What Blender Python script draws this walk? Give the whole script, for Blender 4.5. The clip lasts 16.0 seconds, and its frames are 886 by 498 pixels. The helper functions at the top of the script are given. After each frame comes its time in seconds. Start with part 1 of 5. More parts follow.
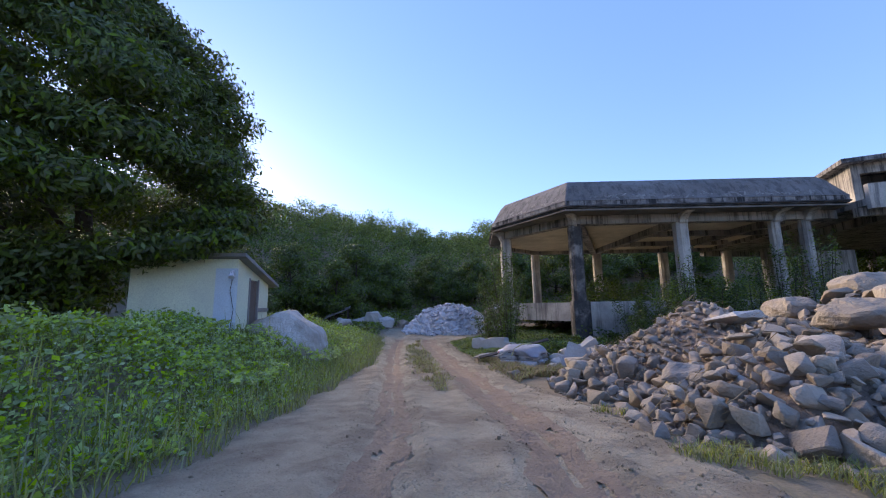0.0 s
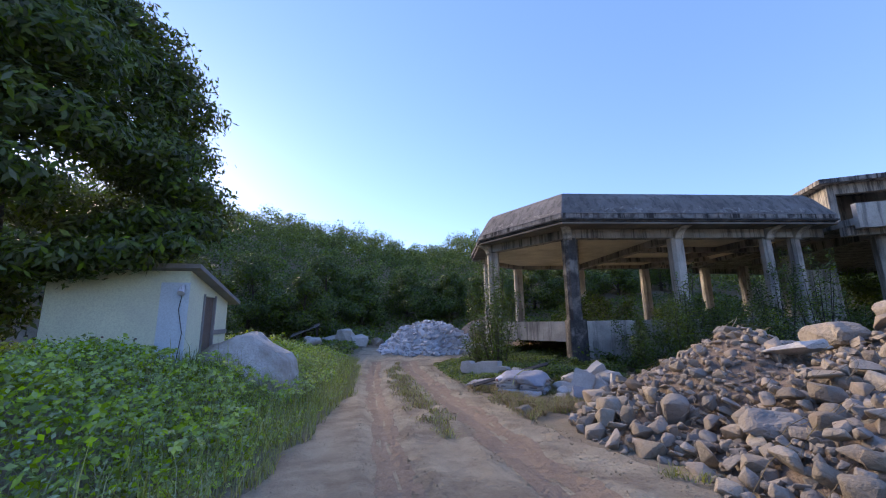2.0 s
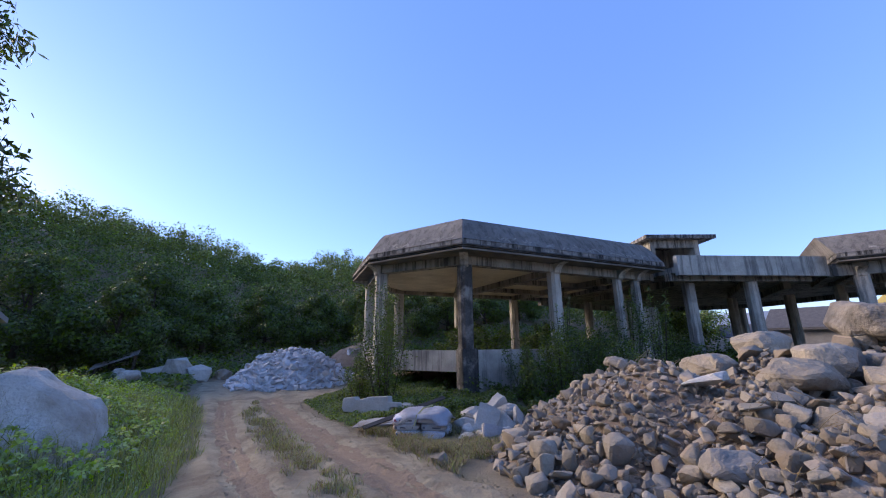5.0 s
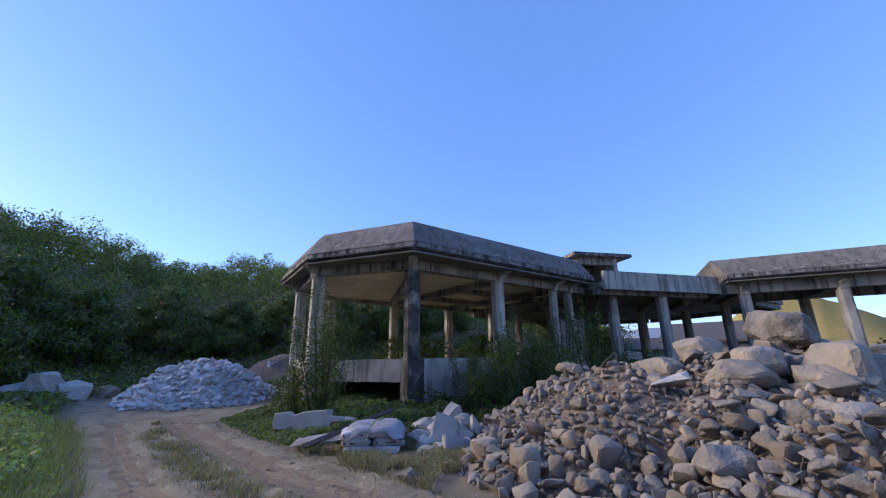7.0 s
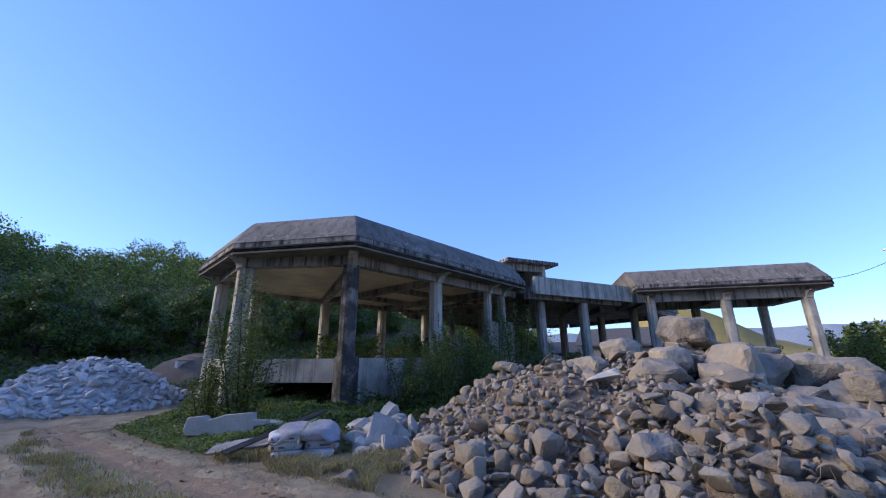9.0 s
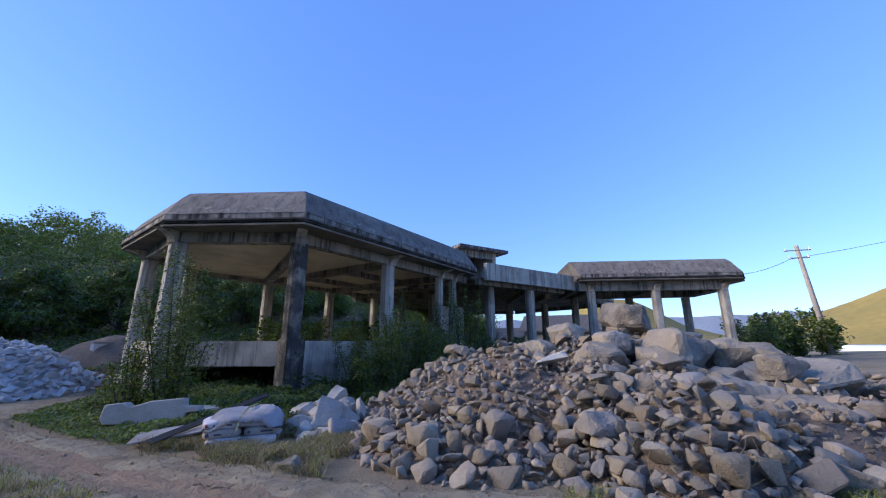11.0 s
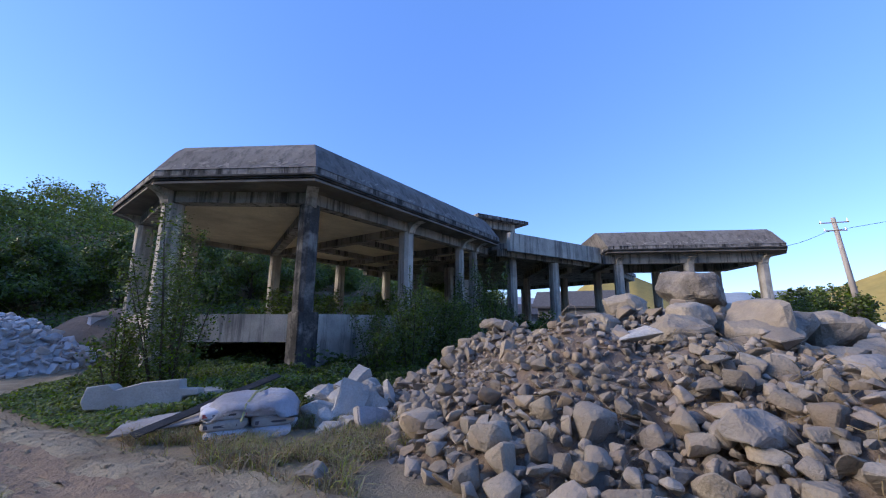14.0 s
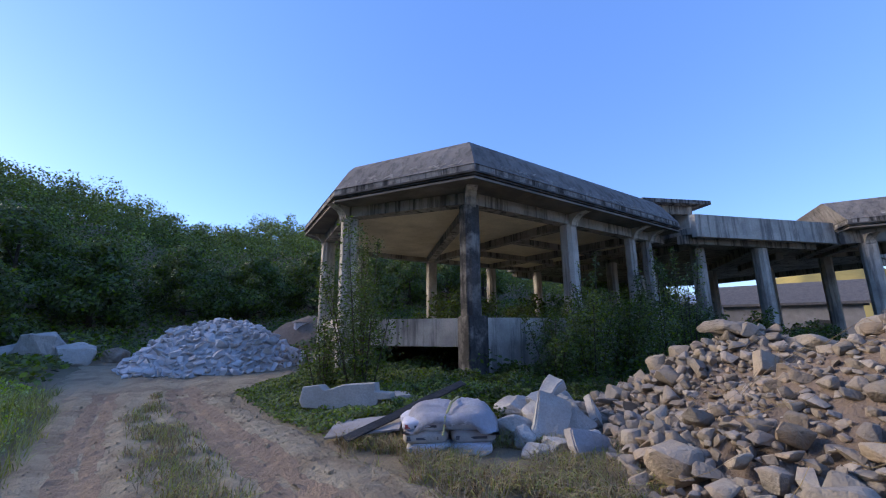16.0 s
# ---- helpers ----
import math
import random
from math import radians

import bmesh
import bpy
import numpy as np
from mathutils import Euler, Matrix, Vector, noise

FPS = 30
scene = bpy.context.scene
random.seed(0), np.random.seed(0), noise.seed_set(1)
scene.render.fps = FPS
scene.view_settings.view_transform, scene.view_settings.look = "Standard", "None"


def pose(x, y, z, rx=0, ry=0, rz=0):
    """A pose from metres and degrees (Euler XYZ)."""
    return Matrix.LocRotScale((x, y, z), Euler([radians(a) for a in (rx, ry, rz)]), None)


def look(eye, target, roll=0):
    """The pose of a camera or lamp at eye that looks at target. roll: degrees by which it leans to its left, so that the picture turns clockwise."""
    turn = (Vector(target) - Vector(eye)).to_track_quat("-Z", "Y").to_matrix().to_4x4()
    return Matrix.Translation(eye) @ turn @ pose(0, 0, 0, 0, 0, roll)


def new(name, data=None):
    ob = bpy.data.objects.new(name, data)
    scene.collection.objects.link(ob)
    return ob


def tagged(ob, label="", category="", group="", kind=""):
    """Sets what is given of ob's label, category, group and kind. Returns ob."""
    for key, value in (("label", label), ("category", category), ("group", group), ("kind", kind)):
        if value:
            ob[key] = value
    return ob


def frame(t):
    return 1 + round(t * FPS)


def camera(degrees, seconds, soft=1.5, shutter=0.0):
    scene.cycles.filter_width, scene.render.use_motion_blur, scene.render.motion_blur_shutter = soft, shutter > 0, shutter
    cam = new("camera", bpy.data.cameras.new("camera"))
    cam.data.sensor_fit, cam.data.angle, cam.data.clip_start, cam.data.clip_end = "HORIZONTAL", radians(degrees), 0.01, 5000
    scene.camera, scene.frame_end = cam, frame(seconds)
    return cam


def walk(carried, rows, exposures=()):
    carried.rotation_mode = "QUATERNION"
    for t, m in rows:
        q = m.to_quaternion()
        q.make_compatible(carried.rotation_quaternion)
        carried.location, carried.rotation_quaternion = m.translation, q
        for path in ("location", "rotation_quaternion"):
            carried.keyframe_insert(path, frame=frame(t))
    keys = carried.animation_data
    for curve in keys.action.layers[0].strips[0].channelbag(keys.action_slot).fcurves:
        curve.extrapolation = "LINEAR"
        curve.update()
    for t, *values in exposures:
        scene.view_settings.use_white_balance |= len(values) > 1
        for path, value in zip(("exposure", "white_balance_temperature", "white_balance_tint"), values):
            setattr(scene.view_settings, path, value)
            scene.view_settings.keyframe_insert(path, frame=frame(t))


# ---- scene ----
cam = camera(100.1, 16.0, soft=1.1)
PATH = [
    (0, (-0.273, -0.472, 2.002), (-0.316, 1.505, 2.303), -1.0),
    (0.5, (-0.454, -0.129, 2.066), (-0.47, 1.845, 2.389), -1.1),
    (1, (-0.617, 0.184, 2.119), (-0.588, 2.156, 2.447), -1.1),
    (1.5, (-0.784, 0.498, 2.169), (-0.707, 2.463, 2.531), -1.1),
    (2, (-0.97, 0.862, 2.223), (-0.844, 2.823, 2.591), -0.9),
    (2.5, (-1.117, 1.15, 2.267), (-0.914, 3.104, 2.642), -1.0),
    (3, (-1.298, 1.505, 2.319), (-0.98, 3.442, 2.701), -0.8),
    (3.5, (-1.402, 1.72, 2.349), (-0.973, 3.63, 2.758), -0.5),
    (4, (-1.559, 2.045, 2.391), (-1.001, 3.918, 2.811), -0.2),
    (4.2, (-1.583, 2.095, 2.398), (-0.966, 3.947, 2.832), -0.1),
    (6.3, (-2.192, 3.039, 2.12), (-1.155, 4.66, 2.664), -1.0),
    (6.5, (-2.23, 3.141, 2.126), (-1.16, 4.741, 2.668), -0.8),
    (7, (-2.278, 3.344, 2.123), (-1.127, 4.882, 2.678), -0.6),
    (7.5, (-2.315, 3.452, 2.052), (-1.094, 4.929, 2.623), -0.6),
    (8, (-2.391, 3.585, 2.043), (-1.105, 5.006, 2.615), -0.4),
    (8.5, (-2.432, 3.645, 2.021), (-1.074, 4.998, 2.589), -0.4),
    (9, (-2.444, 3.702, 2.025), (-1.027, 4.995, 2.59), -0.3),
    (11.3, (-2.341, 3.981, 1.964), (-0.717, 5.055, 2.423), -0.2),
    (11.5, (-2.294, 4.027, 1.954), (-0.658, 5.103, 2.364), -0.1),
    (12, (-2.164, 4.24, 1.973), (-0.524, 5.33, 2.324), 0.1),
    (12.5, (-2.092, 4.464, 1.944), (-0.461, 5.565, 2.3), 0.1),
    (13, (-1.957, 4.809, 1.921), (-0.337, 5.925, 2.279), -0.0),
    (13.5, (-1.719, 5.09, 1.923), (-0.101, 6.212, 2.276), -0.0),
    (14, (-1.49, 5.429, 1.916), (0.113, 6.566, 2.288), 0.2),
    (14.5, (-1.345, 5.783, 1.917), (0.228, 6.959, 2.294), 0.2),
    (15, (-1.239, 6.169, 1.89), (0.281, 7.41, 2.281), 0.2),
    (15.5, (-1.318, 6.424, 1.909), (0.049, 7.829, 2.305), 0.3),
    (16, (-1.416, 6.669, 1.919), (-0.333, 8.304, 2.309), -0.4),
]
walk(cam, [(t, look(eye, target, roll)) for t, eye, target, roll in PATH], exposures=((0, 2.58, 5950, 24), (4, 2.48, 5800, 24), (7, 2.2, 5450, 21), (13, 2.2, 5200, 20), (16, 2.26, 5400, 20)))

# ---------------------------------------------------------------- world, sun
world = bpy.data.worlds.new("sky")
scene.world = world
world.use_nodes = True
SUN_AZ, SUN_EL = radians(-41), radians(14)
wn = world.node_tree
sky = wn.nodes.new("ShaderNodeTexSky")
sky.sky_type = "NISHITA"
sky.sun_disc = False
sky.sun_elevation, sky.sun_rotation = SUN_EL, SUN_AZ
sky.air_density, sky.dust_density, sky.ozone_density = 0.9, 0.22, 1.6
haze = wn.nodes.new("ShaderNodeMix")
haze.data_type = "RGBA"
haze.inputs[0].default_value = 0.42
haze.inputs[7].default_value = (0.76, 1.55, 3.7, 1)
wn.links.new(sky.outputs[0], haze.inputs[6])
wn.links.new(haze.outputs[2], wn.nodes["Background"].inputs[0])
wn.nodes["Background"].inputs[1].default_value = 0.062
sun = new("sun", bpy.data.lights.new("sun", "SUN"))
sun.data.energy, sun.data.angle, sun.data.color = 2.3, radians(46), (1.0, 0.78, 0.48)
sun.matrix_world = look((math.sin(SUN_AZ) * 100, math.cos(SUN_AZ) * 100, math.tan(SUN_EL) * 100), (0, 0, 0))


# ---------------------------------------------------------------- materials
def mat(name, a, b, scale=4.0, rough=0.9, bump=0.3, fine=40.0, dirt=None, dirt_scale=0.8, dirt_amt=0.5,
        island=0.0, obj=0.0, streak=None, metal=0.0, spec=0.3, trans=0.0, dist=0.03):
    m = bpy.data.materials.new(name)
    m.use_nodes = True
    t = m.node_tree
    nd, ln = t.nodes, t.links
    p = nd["Principled BSDF"]
    p.inputs["Roughness"].default_value, p.inputs["Metallic"].default_value = rough, metal
    p.inputs["Specular IOR Level"].default_value = spec
    co = nd.new("ShaderNodeTexCoord")
    geo = nd.new("ShaderNodeNewGeometry")
    src = geo.outputs["Position"]

    def tex(sc, detail=5.0, vec=None, ro=0.6):
        n = nd.new("ShaderNodeTexNoise")
        n.inputs["Scale"].default_value, n.inputs["Detail"].default_value = sc, detail
        n.inputs["Roughness"].default_value = ro
        ln.new(vec or src, n.inputs["Vector"])
        return n.outputs["Fac"]

    def ramp(fac, lo, hi):
        r = nd.new("ShaderNodeMapRange")
        r.inputs[1].default_value, r.inputs[2].default_value = lo, hi
        ln.new(fac, r.inputs[0])
        return r.outputs[0]

    def mix(fac, x, y):
        n = nd.new("ShaderNodeMix")
        n.data_type = "RGBA"
        if isinstance(fac, float):
            n.inputs[0].default_value = fac
        else:
            ln.new(fac, n.inputs[0])
        for v, s in ((x, 6), (y, 7)):
            if isinstance(v, tuple):
                n.inputs[s].default_value = (*v, 1)
            else:
                ln.new(v, n.inputs[s])
        return n.outputs[2]

    def times(x, y):
        n = nd.new("ShaderNodeMath")
        n.operation = "MULTIPLY"
        ln.new(x, n.inputs[0])
        if isinstance(y, float):
            n.inputs[1].default_value = y
        else:
            ln.new(y, n.inputs[1])
        return n.outputs[0]

    col = mix(ramp(tex(scale), 0.3, 0.7), a, b)
    grain = tex(fine, 3.0)
    col = mix(times(ramp(grain, 0.4, 0.7), 0.45), col, tuple(v * 0.55 for v in a))
    if dirt:
        col = mix(times(ramp(tex(dirt_scale, 6.0), 0.45, 0.62), dirt_amt), col, dirt)
    if streak:
        mp = nd.new("ShaderNodeMapping")
        mp.inputs["Scale"].default_value = (3.0, 3.0, 0.22)
        ln.new(src, mp.inputs["Vector"])
        col = mix(times(ramp(tex(1.3, 6.0, mp.outputs[0], 0.7), 0.49, 0.6), streak[1]), col, streak[0])
    if island or obj:
        if obj:
            info = nd.new("ShaderNodeObjectInfo").outputs["Random"]
        else:
            info = geo.outputs["Random Per Island"]
        h = nd.new("ShaderNodeHueSaturation")
        amt = obj or island
        r = nd.new("ShaderNodeMapRange")
        r.inputs[3].default_value, r.inputs[4].default_value = 1 - amt, 1 + amt
        ln.new(info, r.inputs[0])
        ln.new(r.outputs[0], h.inputs["Value"])
        s2 = nd.new("ShaderNodeMath")
        s2.operation = "PINGPONG"
        s2.inputs[1].default_value = 0.13
        ln.new(info, s2.inputs[0])
        r2 = nd.new("ShaderNodeMapRange")
        r2.inputs[2].default_value = 0.13
        r2.inputs[3].default_value, r2.inputs[4].default_value = 1 - amt, 1 + amt * 0.6
        ln.new(s2.outputs[0], r2.inputs[0])
        ln.new(r2.outputs[0], h.inputs["Saturation"])
        ln.new(col, h.inputs["Color"])
        col = h.outputs[0]
    ln.new(col, p.inputs["Base Color"])
    if trans:
        tr = nd.new("ShaderNodeBsdfTranslucent")
        ln.new(col, tr.inputs[0])
        ms = nd.new("ShaderNodeMixShader")
        ms.inputs[0].default_value = trans
        ln.new(p.outputs[0], ms.inputs[1])
        ln.new(tr.outputs[0], ms.inputs[2])
        ln.new(ms.outputs[0], nd["Material Output"].inputs[0])
    if bump:
        bn = nd.new("ShaderNodeBump")
        bn.inputs["Strength"].default_value, bn.inputs["Distance"].default_value = bump, dist
        ln.new(grain, bn.inputs["Height"])
        b2 = nd.new("ShaderNodeBump")
        b2.inputs["Strength"].default_value, b2.inputs["Distance"].default_value = bump, dist * 4
        ln.new(tex(scale * 1.7), b2.inputs["Height"])
        ln.new(bn.outputs[0], b2.inputs["Normal"])
        ln.new(b2.outputs[0], p.inputs["Normal"])
    return m


M_CONC = mat("weathered_concrete", (0.42, 0.385, 0.32), (0.28, 0.258, 0.215), 1.1, 0.9, 0.35, 30, (0.09, 0.085, 0.08), 0.7, 0.55, streak=((0.035, 0.035, 0.035), 0.8))
M_COL = mat("column_concrete", (0.56, 0.52, 0.435), (0.41, 0.38, 0.32), 1.6, 0.9, 0.4, 30, (0.16, 0.15, 0.14), 0.9, 0.5, streak=((0.07, 0.068, 0.065), 0.6))
M_DARK = mat("sooty_concrete", (0.03, 0.029, 0.027), (0.11, 0.104, 0.094), 1.3, 0.9, 0.5, 25, (0.42, 0.39, 0.33), 1.9, 0.55, streak=((0.02, 0.02, 0.02), 0.7))
M_CEIL = mat("ochre_ceiling", (0.72, 0.63, 0.42), (0.62, 0.54, 0.36), 0.8, 0.9, 0.15, 20, (0.2, 0.16, 0.11), 0.35, 0.45)
# Floor colour raised to bounce light up to the ceiling.
M_SLABF = mat("pale_bounce_floor", (0.52, 0.48, 0.41), (0.42, 0.38, 0.32), 0.9, 0.95, 0.3, 20, (0.3, 0.26, 0.2), 0.6, 0.5)
M_ROOF = mat("roof_shingle", (0.155, 0.143, 0.13), (0.20, 0.182, 0.165), 2.2, 0.95, 0.6, 28, (0.27, 0.26, 0.24), 0.5, 0.5, streak=((0.05, 0.05, 0.045), 0.5))
M_FASC = mat("stained_fascia", (0.34, 0.32, 0.29), (0.20, 0.19, 0.175), 2.6, 0.9, 0.5, 30, (0.045, 0.042, 0.04), 2.4, 0.85, streak=((0.025, 0.025, 0.024), 0.95))
# Darker than the other concrete: the eave's shade is put into its colour.
M_SOFF = mat("shaded_soffit", (0.17, 0.15, 0.12), (0.11, 0.098, 0.082), 1.2, 0.9, 0.3, 30, (0.3, 0.27, 0.22), 0.9, 0.4)
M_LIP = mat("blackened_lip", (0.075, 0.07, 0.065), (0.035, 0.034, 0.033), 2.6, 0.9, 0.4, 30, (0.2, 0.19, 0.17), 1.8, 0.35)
M_FLAKE = mat("peeled_flake", (0.30, 0.28, 0.245), (0.19, 0.178, 0.16), 6, 0.9, 0.4, 40, island=0.3)
M_ROCK = mat("rubble_stone", (0.345, 0.302, 0.235), (0.235, 0.204, 0.158), 3.0, 0.9, 0.5, 35, (0.37, 0.29, 0.21), 1.5, 0.6, obj=0.32)
M_ROCKS = mat("rubble_stone_small", (0.33, 0.285, 0.222), (0.22, 0.19, 0.147), 3.0, 0.9, 0.5, 35, (0.35, 0.275, 0.2), 1.5, 0.6, island=0.32)
M_BOUL = mat("boulder_stone", (0.365, 0.32, 0.25), (0.255, 0.222, 0.175), 1.6, 0.9, 0.7, 22, (0.20, 0.175, 0.15), 1.7, 0.55, obj=0.15)
M_DBOUL = mat("dark_boulder", (0.24, 0.215, 0.18), (0.34, 0.30, 0.25), 1.5, 0.9, 1.0, 20, (0.1, 0.09, 0.08), 1.9, 0.7)
M_WBOUL = mat("pale_boulder", (0.60, 0.57, 0.52), (0.45, 0.40, 0.33), 0.9, 0.9, 1.0, 22, (0.23, 0.18, 0.125), 0.7, 0.85)
M_WHITE = mat("white_quarry_stone", (0.66, 0.645, 0.635), (0.52, 0.505, 0.5), 3.0, 0.85, 0.3, 30, (0.36, 0.34, 0.33), 1.2, 0.4, obj=0.2)
M_WHITES = mat("white_quarry_stone_small", (0.66, 0.645, 0.635), (0.52, 0.505, 0.5), 3.0, 0.85, 0.3, 30, (0.36, 0.34, 0.33), 1.2, 0.4, island=0.2)
M_SOIL = mat("pile_soil", (0.25, 0.195, 0.145), (0.18, 0.138, 0.102), 2.5, 0.95, 0.8, 45, (0.25, 0.2, 0.15), 1.0, 0.5)
M_DIRT = mat("road_dirt", (0.45, 0.385, 0.262), (0.32, 0.265, 0.175), 1.9, 0.95, 1.0, 50, (0.22, 0.175, 0.115), 1.3, 0.85)
M_RUT = mat("rut_dirt", (0.34, 0.25, 0.16), (0.25, 0.18, 0.115), 2.3, 0.8, 0.8, 45, (0.22, 0.165, 0.115), 1.2, 0.5)
M_GROUND = mat("grassy_ground", (0.22, 0.18, 0.12), (0.32, 0.255, 0.17), 0.9, 0.95, 0.9, 30, (0.12, 0.12, 0.06), 0.35, 0.5)
M_LEAF = mat("tree_leaf", (0.085, 0.125, 0.026), (0.125, 0.175, 0.036), 1.2, 0.55, 0, 30, island=0.5, trans=0.25, spec=0.22)
M_WEED = mat("weed_leaf", (0.29, 0.42, 0.062), (0.44, 0.52, 0.10), 0.9, 0.65, 0, 30, island=0.5, trans=0.3, spec=0.12)
M_BANK = mat("bank_leaf", (0.14, 0.20, 0.045), (0.21, 0.25, 0.06), 0.9, 0.65, 0, 30, island=0.5, trans=0.25, spec=0.12)
M_GRASS = mat("grass_blade", (0.26, 0.30, 0.075), (0.38, 0.37, 0.12), 0.9, 0.8, 0, 30, island=0.4, trans=0.2, spec=0.1)
M_DRY = mat("dry_grass", (0.36, 0.28, 0.15), (0.25, 0.19, 0.10), 1.4, 0.8, 0, 30, island=0.35, trans=0.15)
M_BROAD = mat("broad_leaf", (0.27, 0.38, 0.055), (0.44, 0.50, 0.10), 0.9, 0.6, 0, 30, island=0.35, trans=0.25, spec=0.12)
M_HILL = mat("hill_leaf", (0.095, 0.15, 0.036), (0.22, 0.27, 0.07), 0.3, 0.75, 0, 3, (0.15, 0.20, 0.045), 0.12, 0.5, island=0.4, trans=0.15, spec=0.06)
M_BARK = mat("bark", (0.10, 0.08, 0.06), (0.06, 0.05, 0.04), 5, 0.95, 0.8, 30)
M_SHED = mat("cream_wall_paint", (0.76, 0.78, 0.57), (0.68, 0.71, 0.51), 0.7, 0.8, 0.1, 30, (0.5, 0.5, 0.42), 0.5, 0.4)
M_SHEET = mat("pale_sheet", (0.60, 0.68, 0.72), (0.54, 0.62, 0.67), 0.9, 0.6, 0.1, 30)
M_TRIM = mat("grey_trim", (0.28, 0.27, 0.26), (0.2, 0.19, 0.18), 2, 0.7, 0.2)
M_WOODD = mat("door_wood", (0.20, 0.15, 0.11), (0.14, 0.1, 0.08), 3, 0.7, 0.3)
M_SACK = mat("white_sack", (0.70, 0.70, 0.74), (0.60, 0.60, 0.66), 2.0, 0.5, 0.25, 25, (0.45, 0.42, 0.4), 1.5, 0.35)
M_PAPER = mat("paper_sack", (0.55, 0.50, 0.45), (0.48, 0.43, 0.38), 3.0, 0.7, 0.3, 25, (0.3, 0.27, 0.24), 2, 0.4)
M_INK = mat("sack_print_dark", (0.10, 0.09, 0.10), (0.14, 0.13, 0.14), 8, 0.7, 0)
M_BLUE = mat("sack_print_blue", (0.05, 0.22, 0.50), (0.07, 0.27, 0.55), 8, 0.6, 0)
M_RED = mat("sack_print_red", (0.5, 0.09, 0.07), (0.45, 0.1, 0.08), 8, 0.6, 0)
M_YEL = mat("yellow_strap", (0.5, 0.47, 0.22), (0.42, 0.39, 0.18), 8, 0.6, 0)
M_SLAB = mat("pale_slab", (0.53, 0.505, 0.455), (0.42, 0.395, 0.35), 1.8, 0.85, 0.4, 30, (0.3, 0.27, 0.23), 1.3, 0.45)
M_BOARD = mat("grey_board", (0.42, 0.40, 0.39), (0.33, 0.31, 0.30), 1.6, 0.8, 0.3, 30, (0.2, 0.18, 0.16), 1.1, 0.5)
M_BLACK = mat("dark_sheet", (0.035, 0.035, 0.035), (0.06, 0.058, 0.055), 2, 0.7, 0.4)
M_FIELD = mat("field", (0.16, 0.22, 0.04), (0.28, 0.28, 0.05), 0.05, 0.9, 0, 2)
# Base colour warmed so low golden sunlight is part of the paint.
M_MOUNT = mat("sun_gold_mountain", (0.27, 0.21, 0.06), (0.17, 0.15, 0.05), 0.01, 0.95, 0, 0.1)
# Distance haze is painted as the ridge's blue base colour.
M_FARM = mat("haze_blue_ridge", (0.20, 0.24, 0.30), (0.18, 0.22, 0.28), 0.01, 0.95, 0, 0.1)
M_GREENH = mat("greenhouse_film", (0.55, 0.62, 0.68), (0.5, 0.56, 0.62), 0.4, 0.4, 0)
M_STEEL = mat("rusty_steel", (0.22, 0.17, 0.14), (0.15, 0.12, 0.1), 4, 0.7, 0.3, metal=0.3)
M_POLE = mat("pole_concrete", (0.30, 0.27, 0.25), (0.24, 0.22, 0.2), 2, 0.9, 0.2)
M_TILE = mat("dark_roof_tile", (0.07, 0.07, 0.075), (0.11, 0.105, 0.105), 3, 0.8, 0.5, 20)
M_WIRE = mat("black_cable", (0.02, 0.02, 0.02), (0.03, 0.03, 0.03), 8, 0.6, 0)


# ---------------------------------------------------------------- mesh helpers
def empty(name, label="", category="", group="", kind="", at=(0, 0, 0)):
    ob = new(name)
    ob.location = at
    ob.empty_display_size = 0.2
    return tagged(ob, label, category, group, kind)


def link(name, mesh, material, parent=None, label=""):
    ob = new(name, mesh)
    if material and not mesh.materials:
        mesh.materials.append(material)
    if parent:
        ob.parent = parent
        ob.matrix_parent_inverse = Matrix.Translation(parent.matrix_basis.translation).inverted() if parent.type == "EMPTY" else Matrix()
    if label:
        ob["label"] = label
    return ob


def part(name, bm, material, parent=None, label="", smooth=False):
    me = bpy.data.meshes.new(name)
    bm.normal_update()
    bm.to_mesh(me)
    bm.free()
    if smooth:
        me.polygons.foreach_set("use_smooth", [True] * len(me.polygons))
    return link(name, me, material, parent, label)


def box(bm, x0, y0, z0, x1, y1, z1, bevel=0.0, m=None):
    vs = [bm.verts.new(v) for v in ((x0, y0, z0), (x1, y0, z0), (x1, y1, z0), (x0, y1, z0), (x0, y0, z1), (x1, y0, z1), (x1, y1, z1), (x0, y1, z1))]
    fs = [bm.faces.new([vs[i] for i in f]) for f in ((3, 2, 1, 0), (4, 5, 6, 7), (0, 1, 5, 4), (1, 2, 6, 5), (2, 3, 7, 6), (3, 0, 4, 7))]
    if bevel:
        r = bmesh.ops.bevel(bm, geom=list({e for f in fs for e in f.edges}), offset=bevel, segments=2, affect="EDGES")
        vs = list({v for f in r["faces"] for v in f.verts} | {v for v in vs if v.is_valid})
    if m is not None:
        bmesh.ops.transform(bm, matrix=m, verts=[v for v in vs if v.is_valid])
    return bm


def prism(bm, pts, z0, z1):
    """A closed upright prism over a plan polygon."""
    lo = [bm.verts.new((x, y, z0)) for x, y in pts]
    hi = [bm.verts.new((x, y, z1)) for x, y in pts]
    n = len(pts)
    bm.faces.new(list(reversed(lo)))
    bm.faces.new(hi)
    for i in range(n):
        bm.faces.new((lo[i], lo[(i + 1) % n], hi[(i + 1) % n], hi[i]))
    return bm


def beam(bm, a, b, width, z0, z1):
    """A level beam between two plan points."""
    d = Vector((b[0] - a[0], b[1] - a[1]))
    n = Vector((-d.y, d.x)).normalized() * width / 2
    return prism(bm, [(a[0] - n.x, a[1] - n.y), (b[0] - n.x, b[1] - n.y), (b[0] + n.x, b[1] + n.y), (a[0] + n.x, a[1] + n.y)], z0, z1)


